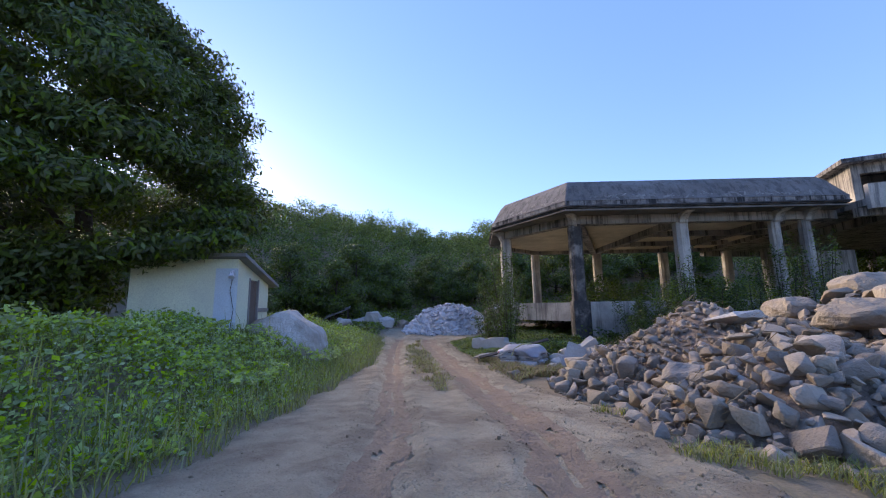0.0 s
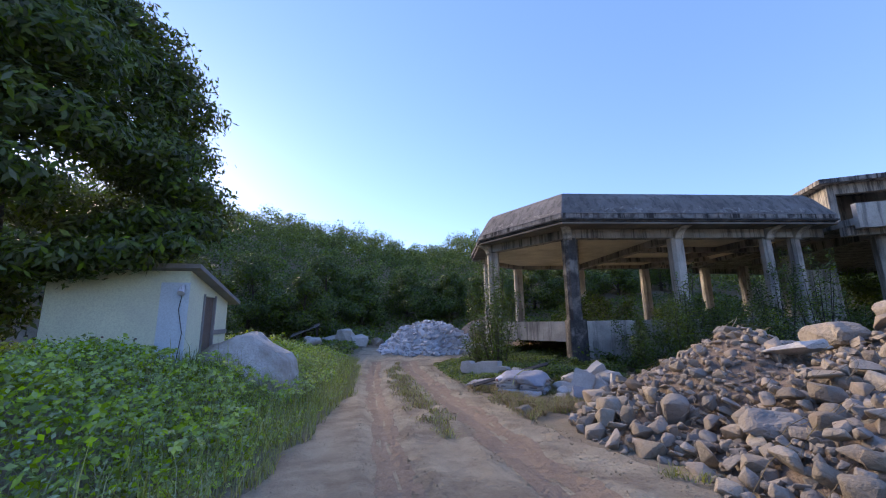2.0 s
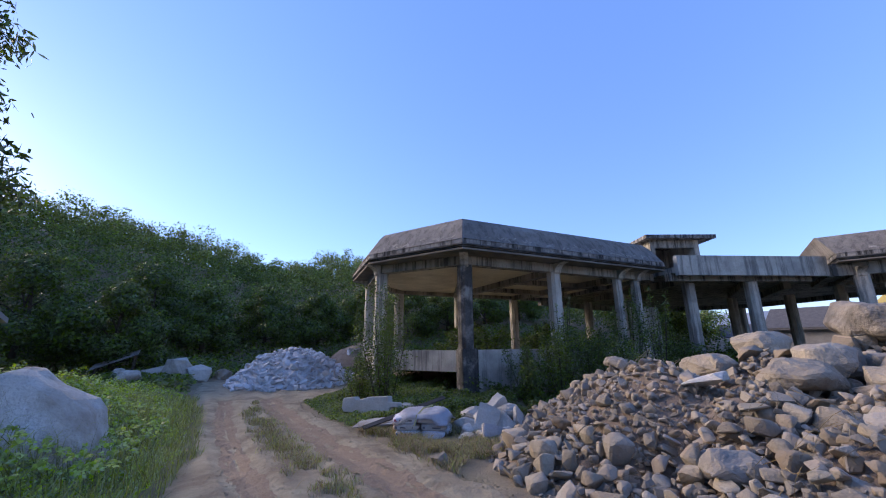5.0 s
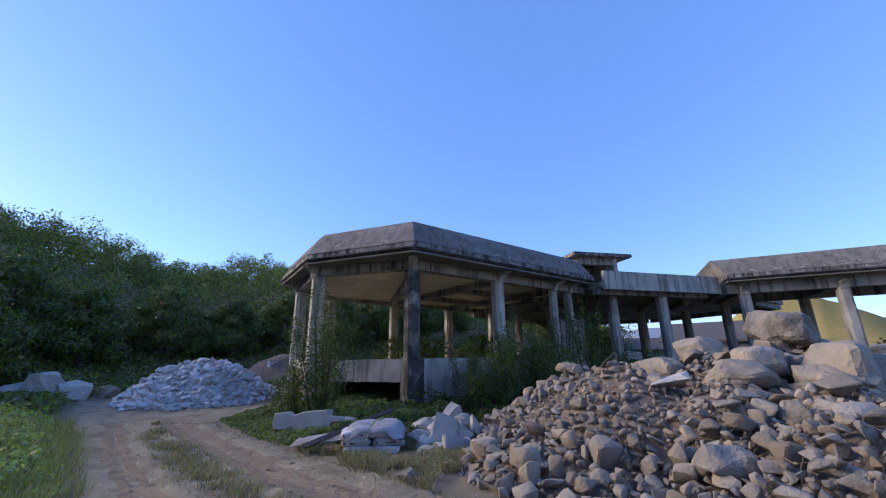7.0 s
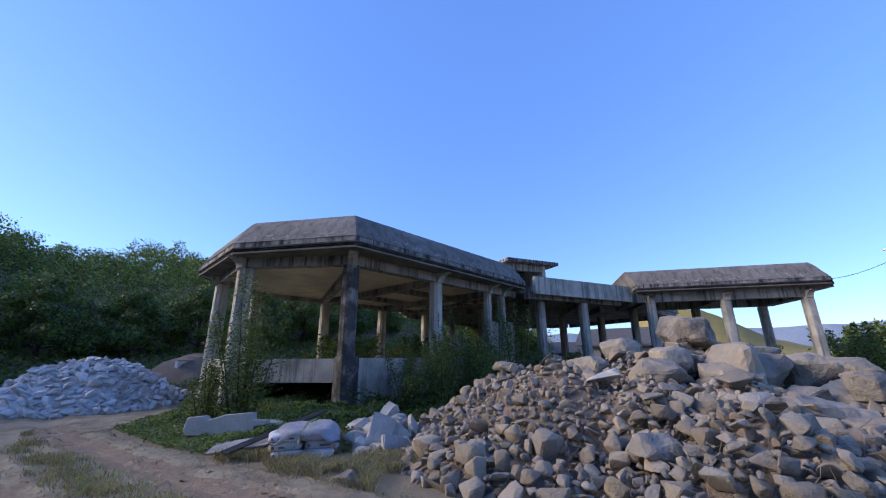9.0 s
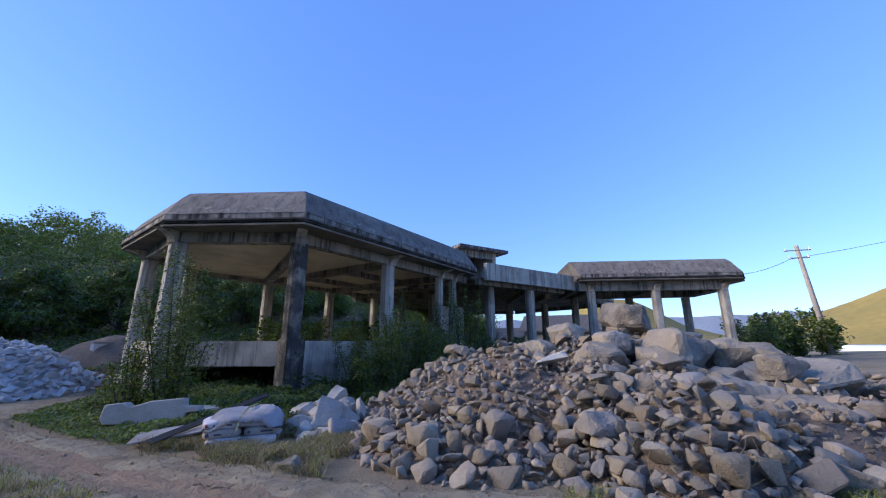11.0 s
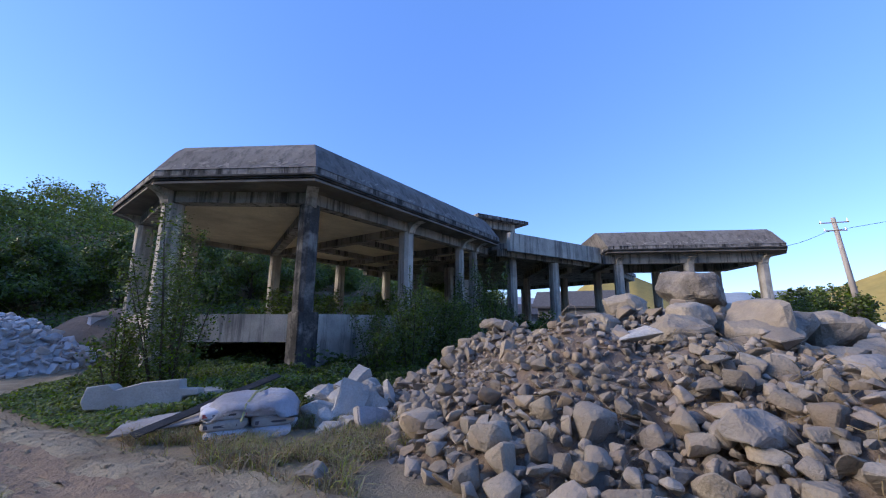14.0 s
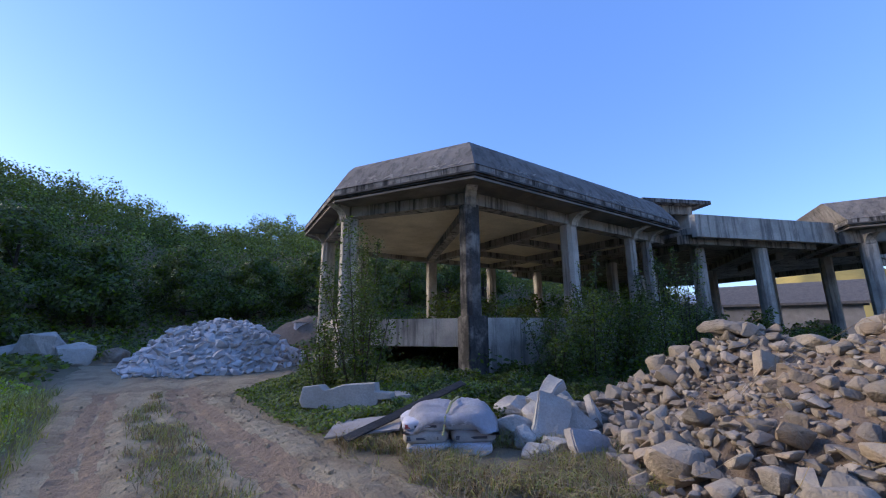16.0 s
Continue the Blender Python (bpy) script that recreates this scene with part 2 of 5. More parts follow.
def tube(bm, pts, r0, r1=None, sides=7):
    """A tapered tube along a line of points."""
    r1 = r0 if r1 is None else r1
    rings = []
    n = len(pts)
    for i, p in enumerate(pts):
        p = Vector(p)
        d = (Vector(pts[min(i + 1, n - 1)]) - Vector(pts[max(i - 1, 0)])).normalized()
        u = d.orthogonal().normalized()
        w = d.cross(u)
        r = r0 + (r1 - r0) * i / (n - 1)
        rings.append([bm.verts.new(p + (u * math.cos(2 * math.pi * k / sides) + w * math.sin(2 * math.pi * k / sides)) * r) for k in range(sides)])
    for i in range(n - 1):
        for k in range(sides):
            bm.faces.new((rings[i][k], rings[i][(k + 1) % sides], rings[i + 1][(k + 1) % sides], rings[i + 1][k]))
    bm.faces.new(list(reversed(rings[0])))
    bm.faces.new(rings[-1])
    return bm


def mesh_np(name, verts, faces):
    """A mesh from arrays of corners and equal-sided faces."""
    me = bpy.data.meshes.new(name)
    k = faces.shape[1]
    me.vertices.add(len(verts))
    me.vertices.foreach_set("co", verts.astype(np.float32).ravel())
    me.loops.add(faces.size)
    me.loops.foreach_set("vertex_index", faces.astype(np.int32).ravel())
    me.polygons.add(len(faces))
    me.polygons.foreach_set("loop_start", np.arange(0, faces.size, k, dtype=np.int32))
    me.update(calc_edges=True)
    return me


RNG = np.random.default_rng(5)


def unit(a):
    return a / (np.linalg.norm(a, axis=1)[:, None] + 1e-9)


def leaf_frame(n, droop, rng, facing, jitter):
    """Length and width directions of n leaves, turned to a facing where one is given."""
    d = rng.normal(size=(n, 3))
    u = rng.normal(size=(n, 3))
    if facing is None:
        d[:, 2] = d[:, 2] * 0.5 - droop
        d = unit(d)
        return d, unit(u - (u * d).sum(1)[:, None] * d)
    f = unit(facing + jitter * u)
    d[:, 2] -= droop
    d = unit(d - (d * f).sum(1)[:, None] * f)
    return d, np.cross(f, d)


def leaves(centres, size, aspect=0.45, droop=0.3, rng=RNG, facing=None, jitter=0.45):
    """Folded leaves, two triangles each, at the given places."""
    n = len(centres)
    d, u = leaf_frame(n, droop, rng, facing, jitter)
    s = (size * rng.uniform(0.6, 1.3, n))[:, None]
    v = np.empty((n, 4, 3))
    v[:, 0] = centres - d * s * 0.5
    v[:, 1] = centres + u * s * aspect * 0.5
    v[:, 2] = centres + d * s * 0.5
    v[:, 3] = centres - u * s * aspect * 0.5
    return v.reshape(-1, 3), np.arange(4 * n).reshape(n, 4)


def lobed_leaves(centres, size, rng, facing, jitter=0.35):
    """Hand-shaped leaves: five pointed lobes spread from one stalk."""
    n = len(centres)
    d, u = leaf_frame(n, 0.0, rng, facing, jitter)
    up = np.cross(d, u)
    s = (size * rng.uniform(0.6, 1.3, n))[:, None]
    v = np.empty((n, 20, 3))
    for k, (ang, reach) in enumerate(((-1.75, 0.6), (-0.85, 0.85), (0.0, 1.0), (0.85, 0.85), (1.75, 0.6))):
        e = d * math.cos(ang) + u * math.sin(ang)
        w = u * math.cos(ang) - d * math.sin(ang)
        v[:, 4 * k] = centres
        v[:, 4 * k + 1] = centres + (e * 0.55 * reach + w * 0.22) * s * 0.6 + up * s * 0.03
        v[:, 4 * k + 2] = centres + e * reach * s * 0.6 - up * s * 0.06
        v[:, 4 * k + 3] = centres + (e * 0.55 * reach - w * 0.22) * s * 0.6 + up * s * 0.03
    return v.reshape(-1, 3), np.arange(20 * n).reshape(n * 5, 4)


def blades(roots, height, width, rng=RNG, lean=0.35):
    """Grass blades: thin bent quads."""
    n = len(roots)
    a = rng.uniform(0, 2 * np.pi, n)
    h = height * rng.uniform(0.4, 1.2, n)
    ln = np.stack([np.cos(a), np.sin(a), np.zeros(n)], 1) * (h * lean * rng.uniform(0, 1.6, n))[:, None]
    side = np.stack([-np.sin(a + 0.6), np.cos(a + 0.6), np.zeros(n)], 1) * width
    up = np.stack([np.zeros(n), np.zeros(n), h], 1)
    v = np.empty((n, 5, 3))
    v[:, 0], v[:, 1] = roots - side, roots + side
    v[:, 2], v[:, 3] = roots + up * 0.6 + ln * 0.4 + side * 0.7, roots + up * 0.6 + ln * 0.4 - side * 0.7
    v[:, 4] = roots + up * (1 - 0.25 * lean) + ln * 1.3
    base = np.arange(n)[:, None] * 5
    f = np.stack([base + [[0, 1, 2]], base + [[0, 2, 3]], base + [[3, 2, 4]]], 1).reshape(-1, 3)
    return v.reshape(-1, 3), f


ICO = {}


def ico(level):
    if level not in ICO:
        bm = bmesh.new()
        bmesh.ops.create_icosphere(bm, subdivisions=level, radius=1.0)
        bm.verts.ensure_lookup_table()
        ICO[level] = (np.array([v.co[:] for v in bm.verts]), np.array([[v.index for v in f.verts] for f in bm.faces]))
        bm.free()
    return ICO[level]


def hull_stone(seed, count=13, scale=(1, 1, 1), pts=None, bevel=0.06, seg=1):
    """A broken stone: the hull of a few scattered corners, its edges worn."""
    rng = np.random.default_rng(seed)
    if pts is None:
        pts = rng.normal(size=(count, 3))
        pts /= np.linalg.norm(pts, axis=1)[:, None]
        pts = np.sign(pts) * np.abs(pts) ** 0.7 * rng.uniform(0.78, 1.05, (count, 1)) * np.array(scale)
    bm = bmesh.new()
    for p in pts:
        bm.verts.new(p)
    r = bmesh.ops.convex_hull(bm, input=bm.verts)
    loose = [v for v in bm.verts if not v.link_faces]
    bmesh.ops.delete(bm, geom=loose, context="VERTS")
    bmesh.ops.dissolve_limit(bm, angle_limit=radians(14), verts=bm.verts, edges=bm.edges)
    if bevel:
        bmesh.ops.bevel(bm, geom=list(bm.edges), offset=bevel, segments=seg, affect="EDGES", clamp_overlap=True)
    return bm


def rock_mesh(name, seed, flat=1.0, bevel=0.085):
    rng = np.random.default_rng(seed + 7)
    bm = hull_stone(seed, int(rng.integers(10, 16)), (1.0, rng.uniform(0.6, 0.95), flat * rng.uniform(0.5, 0.85)), None, bevel, 1)
    bmesh.ops.triangulate(bm, faces=bm.faces)
    off = Vector((seed, 0, 0))
    for q in bm.verts:
        q.co += q.co.normalized() * 0.05 * noise.noise(q.co * 2.5 + off)
    me = bpy.data.meshes.new(name)
    bm.to_mesh(me)
    bm.free()
    if bevel > 0.06:
        me.polygons.foreach_set("use_smooth", [True] * len(me.polygons))
        me.set_sharp_from_angle(angle=radians(33))
    return me


def smoothstep(a, b, x):
    t = np.clip((np.asarray(x, float) - a) / (b - a), 0, 1)
    return t * t * (3 - 2 * t)


# ---------------------------------------------------------------- lie of the land
def fbm(x, y, s, seed=0.0):
    return noise.fractal(Vector((x * s + seed, y * s - seed, seed)), 1.0, 2.0, 4)


def ridge_height(az):
    """Height of the wooded ridge by compass angle, degrees from straight ahead."""
    return np.interp(az, [-120, -80, -50, -30, -19, -5, 3, 12, 30, 45, 60, 75], [9, 12, 14, 13.4, 12.2, 10.0, 9.8, 10.8, 9.5, 6, 2.5, 0])


def land(x, y):
    """Height of the ground."""
    z = float(np.interp(y, [-60, -30, 0, 6.5, 12, 20, 32], [3.2, 2.4, 0.75, 0.33, 0.12, 0.3, 0.9]))
    near = float(smoothstep(18, 13, y)) * float(smoothstep(-30, -10, y))
    z += 0.95 * float(smoothstep(-3.3, -6.0, x)) * (0.25 + 0.75 * near)
    z += 0.25 * float(smoothstep(1.5, 4.0, x) * smoothstep(11.0, 14.0, y))
    z += 0.06 * fbm(x, y, 0.5) * float(smoothstep(3.0, 5.0, abs(x + 0.7)))
    r = math.hypot(x, y - 8)
    az = math.degrees(math.atan2(x, y - 8))
    rise = float(smoothstep(18, 54, r + 2 * fbm(x, y, 0.05, 3.0)))
    z += float(ridge_height(az)) * rise * (1 + 0.06 * fbm(x, y, 0.03, 9.0))
    if r > 60 and az > 55:
        z -= 3.0 * float(smoothstep(40, 120, r))
    return z


def grow(lo, hi, step, far, k=1.22):
    a = list(np.arange(lo, hi + 1e-6, step))
    s = step
    while a[-1] < far:
        s *= k
        a.append(a[-1] + s)
    s = step
    while a[0] > -far:
        s *= k
        a.insert(0, a[0] - s)
    return np.array(a)


def sheet(name, xs, ys, fn):
    """A ground sheet over a grid of plan lines."""
    v = np.array([(x, y, fn(x, y)) for y in ys for x in xs])
    nx = len(xs)
    i, j = np.meshgrid(np.arange(nx - 1), np.arange(len(ys) - 1))
    a = (j * nx + i).ravel()
    me = mesh_np(name, v, np.stack([a, a + 1, a + nx + 1, a + nx], 1))
    me.polygons.foreach_set("use_smooth", [True] * len(me.polygons))
    return me


def road_left(y):
    return float(np.interp(y, [-14, 4, 12, 17, 20, 24], [-3.4, -2.9, -3.0, -3.5, -4.2, -4.4]))


def road_right(y):
    return float(np.interp(y, [-14, 4, 5.4, 8, 12.5, 14.5, 17.5, 20, 24], [2.6, 2.1, 2.0, 1.25, 0.5, -0.1, -0.5, 1.6, 2.4]))


def ground_z(x, y):
    inside = -14 < y < 23.5 and road_left(y) + 0.35 < x < road_right(y) - 0.35
    return land(x, y) - (0.15 if inside else 0.0)


ground = tagged(link("ground", sheet("ground", grow(-14, 16, 0.5, 3000), grow(-6, 32, 0.5, 3000), ground_z), M_GROUND), "weedy earth ground rising into a wooded hill", "ground", kind="structure")


RUTS = (([-14, 3.9, 7.9, 14, 19], [-0.7, -1.0, -1.6, -2.55, -3.0], 0.3), ([-14, 3.8, 7.8, 12.2, 16.5, 19], [0.9, 0.7, 0.25, -0.45, -1.3, -1.5], 0.33))


def rut_depth(x, y):
    d = 0.0
    for ys, xs, w in RUTS:
        o = abs(x - float(np.interp(y, ys, xs)) - 0.06 * fbm(0, y, 0.6, 2.0))
        d -= 0.05 * math.exp(-(o / w) ** 2) - 0.03 * math.exp(-((o - w * 1.5) / 0.12) ** 2)
    return d


def road_z(x, y):
    return land(x, y) + 0.03 + rut_depth(x, y) + 0.02 * fbm(x, y, 1.5, 4.0) + 0.008 * fbm(x, y, 7.0, 1.0)


def road_sheet():
    ys = np.arange(-14, 24.01, 0.1)
    n = 56
    v, f = [], []
    for j, y in enumerate(ys):
        a = road_left(y) + 0.25 * fbm(3, y, 0.7) + 0.1 * fbm(3, y, 2.7)
        b = road_right(y) + 0.25 * fbm(9, y, 0.7) + 0.1 * fbm(9, y, 2.7)
        for i in range(n + 1):
            x = a + (b - a) * i / n
            edge = min(i, n - i)
            v.append((x, y, road_z(x, y) - (0.06 if edge == 0 else 0.0)))
    for j in range(len(ys) - 1):
        for i in range(n):
            k = j * (n + 1) + i
            f.append((k, k + 1, k + n + 2, k + n + 1))
    me = mesh_np("road", np.array(v), np.array(f))
    me.polygons.foreach_set("use_smooth", [True] * len(me.polygons))
    return me


road = tagged(link("road", road_sheet(), M_DIRT), "pale dirt track with two muddy tyre ruts", "road", kind="structure")


def rut_strip(ys, xs, half, seed):
    """A churned tyre track lying in the road: lugs across, ragged edges."""
    rng = np.random.default_rng(seed)
    yy = np.arange(ys[0], ys[-1], 0.05)
    across = np.linspace(-half, half, 15)
    v, f = [], []
    for y in yy:
        c = float(np.interp(y, ys, xs)) + 0.06 * fbm(0, y, 0.6, 2.0)
        for k, o in enumerate(across):
            x = c + o * (1 + 0.25 * fbm(seed, y, 1.3))
            lug = 0.022 * (1 if (int(y / 0.05) + k) % 3 == 0 else 0) * (1 if k in (3, 4, 5, 9, 10, 11) else 0)
            clod = max(0.0, 0.05 * noise.noise(Vector((x * 9, y * 6, seed))) - 0.008)
            v.append((x, y, road_z(x, y) + 0.006 + lug + clod - (0.02 if k in (0, 14) else 0.0)))
    n = 15
    for j in range(len(yy) - 1):
        for k in range(n - 1):
            ragged = noise.noise(Vector((yy[j] * 1.6, k * 0.35, seed * 3.0)))
            if (k in (0, 13) and ragged > -0.2) or (k in (1, 12) and ragged > 0.15) or (k == 7 and ragged > 0.1) or ragged > 0.45:
                continue
            a = j * n + k
            f.append((a, a + 1, a + n + 1, a + n))
    me = mesh_np("rut", np.array(v), np.array(f))
    return link("rut", me, M_RUT, road, "muddy red-brown tyre rut")


for (ys, xs, w), half, seed in zip(RUTS, (0.28, 0.42), (3, 8)):
    rut_strip(ys, xs, half, seed)


def road_pebbles():
    """Clods and small stones strewn over the track."""
    rng = np.random.default_rng(17)
    shapes = []
    for i in range(6):
        bm = hull_stone(900 + i, 9, (1.0, 0.8, 0.6), None, 0)
        bmesh.ops.triangulate(bm, faces=bm.faces)
        bm.verts.index_update()
        shapes.append((np.array([v.co[:] for v in bm.verts]), np.array([[v.index for v in f.verts] for f in bm.faces])))
        bm.free()
    vs, fs, n = [], [], 0
    for _ in range(5200):
        y = rng.uniform(0.5, 19)
        a, b = road_left(y), road_right(y)
        t = rng.random()
        if t < 0.45:
            k = int(rng.integers(2))
            x = float(np.interp(y, RUTS[k][0], RUTS[k][1])) + rng.choice([-1, 1]) * rng.uniform(0.15, 0.5)
        elif t < 0.75:
            x = b - abs(rng.normal()) * 0.35
        else:
            x = rng.uniform(a, b)
        if not a < x < b + 0.2:
            continue
        r = 0.006 + 0.016 * rng.random() ** 3 + (0.03 * rng.random() if rng.random() < 0.02 else 0)
        v, f = shapes[int(rng.integers(6))]
        m = np.array(Euler(rng.uniform(0, 6.28, 3)).to_matrix())
        vs.append(v @ m.T * r + np.array([x, y, road_z(x, y) + r * 0.3]))
        fs.append(f + n)
        n += len(v)
    ob = link("pebbles", mesh_np("pebbles", np.concatenate(vs), np.concatenate(fs)), M_DIRT)
    tagged(ob, "small clods and pebbles strewn on the track", "pebbles", kind="stuff")


road_pebbles()


# ---------------------------------------------------------------- concrete building
Z_FLOOR, Z_PAR, Z_BEAM0, Z_BEAM1, Z_EAVE, Z_FASC, Z_ROOF = 1.35, 2.05, 5.23, 5.55, 5.62, 5.95, 6.93


def offset_poly(pts, d):
    """A plan polygon (counter-clockwise) pushed outward by d."""
    out = []
    n = len(pts)
    for i in range(n):
        p, a, b = Vector(pts[i]), Vector(pts[i - 1]), Vector(pts[(i + 1) % n])
        e0, e1 = (p - a).normalized(), (b - p).normalized()
        n0, n1 = Vector((e0.y, -e0.x)), Vector((e1.y, -e1.x))
        k = (n0 + n1) / max(1 + n0.dot(n1), 0.3)
        out.append((p.x + k.x * d, p.y + k.y * d))
    return out


def ring(bm, lower, upper, z0, z1):
    n = len(lower)
    a = [bm.verts.new((x, y, z0)) for x, y in lower]
    b = [bm.verts.new((x, y, z1)) for x, y in upper]
    for i in range(n):
        bm.faces.new((a[i], a[(i + 1) % n], b[(i + 1) % n], b[i]))
    return a, b


def column(parent, x, y, z0, z1, turn=0.0, w=0.5, material=None, label=""):
    """A square concrete column with chamfered corners and a splayed foot."""
    bm = bmesh.new()
    h, c = w / 2, w * 0.22
    shape = [(h, -h + c), (h, h - c), (h - c, h), (-h + c, h), (-h, h - c), (-h, -h + c), (-h + c, -h), (h - c, -h)]
    a = radians(turn)
    shape = [(x + px * math.cos(a) - py * math.sin(a), y + px * math.sin(a) + py * math.cos(a)) for px, py in shape]
    zs = np.linspace(z0, z1, 9)
    rings = [[bm.verts.new((px + 0.012 * fbm(px, zz, 1.3), py + 0.012 * fbm(py, zz, 1.3, 5), zz)) for px, py in shape] for zz in zs]
    for lo, hi in zip(rings, rings[1:]):
        for i in range(8):
            bm.faces.new((lo[i], lo[(i + 1) % 8], hi[(i + 1) % 8], hi[i]))
    bm.faces.new(rings[-1])
    bm.faces.new(list(reversed(rings[0])))
    return part("column", bm, material or M_COL, parent, label)


def bracket(parent, x, y, nx, ny, reach=0.85, w=0.32):
    """A curved concrete corbel from a column head out to the eave."""
    bm = bmesh.new()
    d = Vector((nx, ny)).normalized()
    s = Vector((-d.y, d.x)) * w / 2
    prof = [(0.22, Z_BEAM0 - 0.12)]
    for k in range(7):
        t = k / 6 * math.pi / 2
        prof.append((0.3 + (reach - 0.3) * (1 - math.cos(t)), Z_BEAM0 - 0.05 + (Z_EAVE - Z_BEAM0 - 0.03) * math.sin(t)))
    prof.append((0.1, Z_EAVE - 0.03))
    sides = [[bm.verts.new((x + d.x * u + s.x * k, y + d.y * u + s.y * k, z)) for u, z in prof] for k in (-1, 1)]
    n = len(prof)
    for i in range(n):
        j = (i + 1) % n
        bm.faces.new((sides[0][i], sides[0][j], sides[1][j], sides[1][i]))
    bm.faces.new(list(reversed(sides[0])))
    bm.faces.new(sides[1])
    return part("corbel", bm, M_COL, parent)


def mansard(parent, eave, inset, label, rise=0.0, flush=()):
    """Eave soffit, stepped fascia and sloping roof skirt over an eave polygon. flush: corners whose roof end is cut upright, with the way to push them."""
    z0, z1, z2 = Z_EAVE + rise, Z_FASC + rise, Z_ROOF + rise
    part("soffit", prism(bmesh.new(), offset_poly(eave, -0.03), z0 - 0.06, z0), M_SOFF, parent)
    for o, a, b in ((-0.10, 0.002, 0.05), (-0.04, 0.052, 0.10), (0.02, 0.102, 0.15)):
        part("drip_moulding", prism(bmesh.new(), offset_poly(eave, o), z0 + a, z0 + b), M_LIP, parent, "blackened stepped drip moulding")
    part("fascia", prism(bmesh.new(), offset_poly(eave, -0.02), z0 + 0.152, z1), M_FASC, parent)
    rng = np.random.default_rng(len(eave))
    bm = bmesh.new()
    for i, p in enumerate(eave):
        p, q = Vector(p), Vector(eave[(i + 1) % len(eave)])
        e = (q - p).normalized()
        w = Vector((-e.y, e.x))
        for _ in range(int((q - p).length * 8)):
            t = 0.05 + 0.26 * rng.random() ** 1.5
            c = p + (q - p) * rng.uniform(0.09, 0.91)
            a, ln, th = rng.normal() * 0.7, rng.uniform(0.05, 0.2), rng.uniform(0.015, 0.05)
            ring_vs = []
            for k in range(7):
                g = 2 * math.pi * k / 7
                r1, r2 = ln * math.cos(g) * rng.uniform(0.6, 1.1), th * math.sin(g) * rng.uniform(0.6, 1.3)
                i1, j1 = r1 * math.cos(a) - r2 * math.sin(a), r1 * math.sin(a) + r2 * math.cos(a)
                tt = t + j1 / (0.72 * (z2 - z1))
                xy = c + e * i1 + w * (0.05 + tt * (inset * 0.68 - 0.05))
                ring_vs.append(bm.verts.new((xy.x, xy.y, z1 + 0.05 + tt * (0.76 * (z2 - z1) - 0.05) + rng.uniform(0.012, 0.03))))
            bm.faces.new(ring_vs)
    bmesh.ops.solidify(bm, geom=bm.faces[:], thickness=0.006)
    part("roof_flake", bm, M_FLAKE, parent, "pale flakes of peeling roof coating")["kind"] = "stuff"
    bm = bmesh.new()
    rows = []
    for o, z in ((0.0, z1 + 0.003), (0.05, z1 + 0.05), (inset * 0.68, z1 + 0.76 * (z2 - z1)), (inset, z2)):
        row = [bm.verts.new((x, y, z)) for x, y in offset_poly(eave, -o)]
        for i, ux, uy in flush:
            row[i].co.x += ux * o
            row[i].co.y += uy * o
        rows.append(row)
    n = len(eave)
    for lo, hi in zip(rows, rows[1:]):
        for i in range(n):
            bm.faces.new((lo[i], lo[(i + 1) % n], hi[(i + 1) % n], hi[i]))
    bm.faces.new(rows[-1])
    bm.faces.new(list(reversed(rows[0])))
    return part("roof", bm, M_ROOF, parent, label)


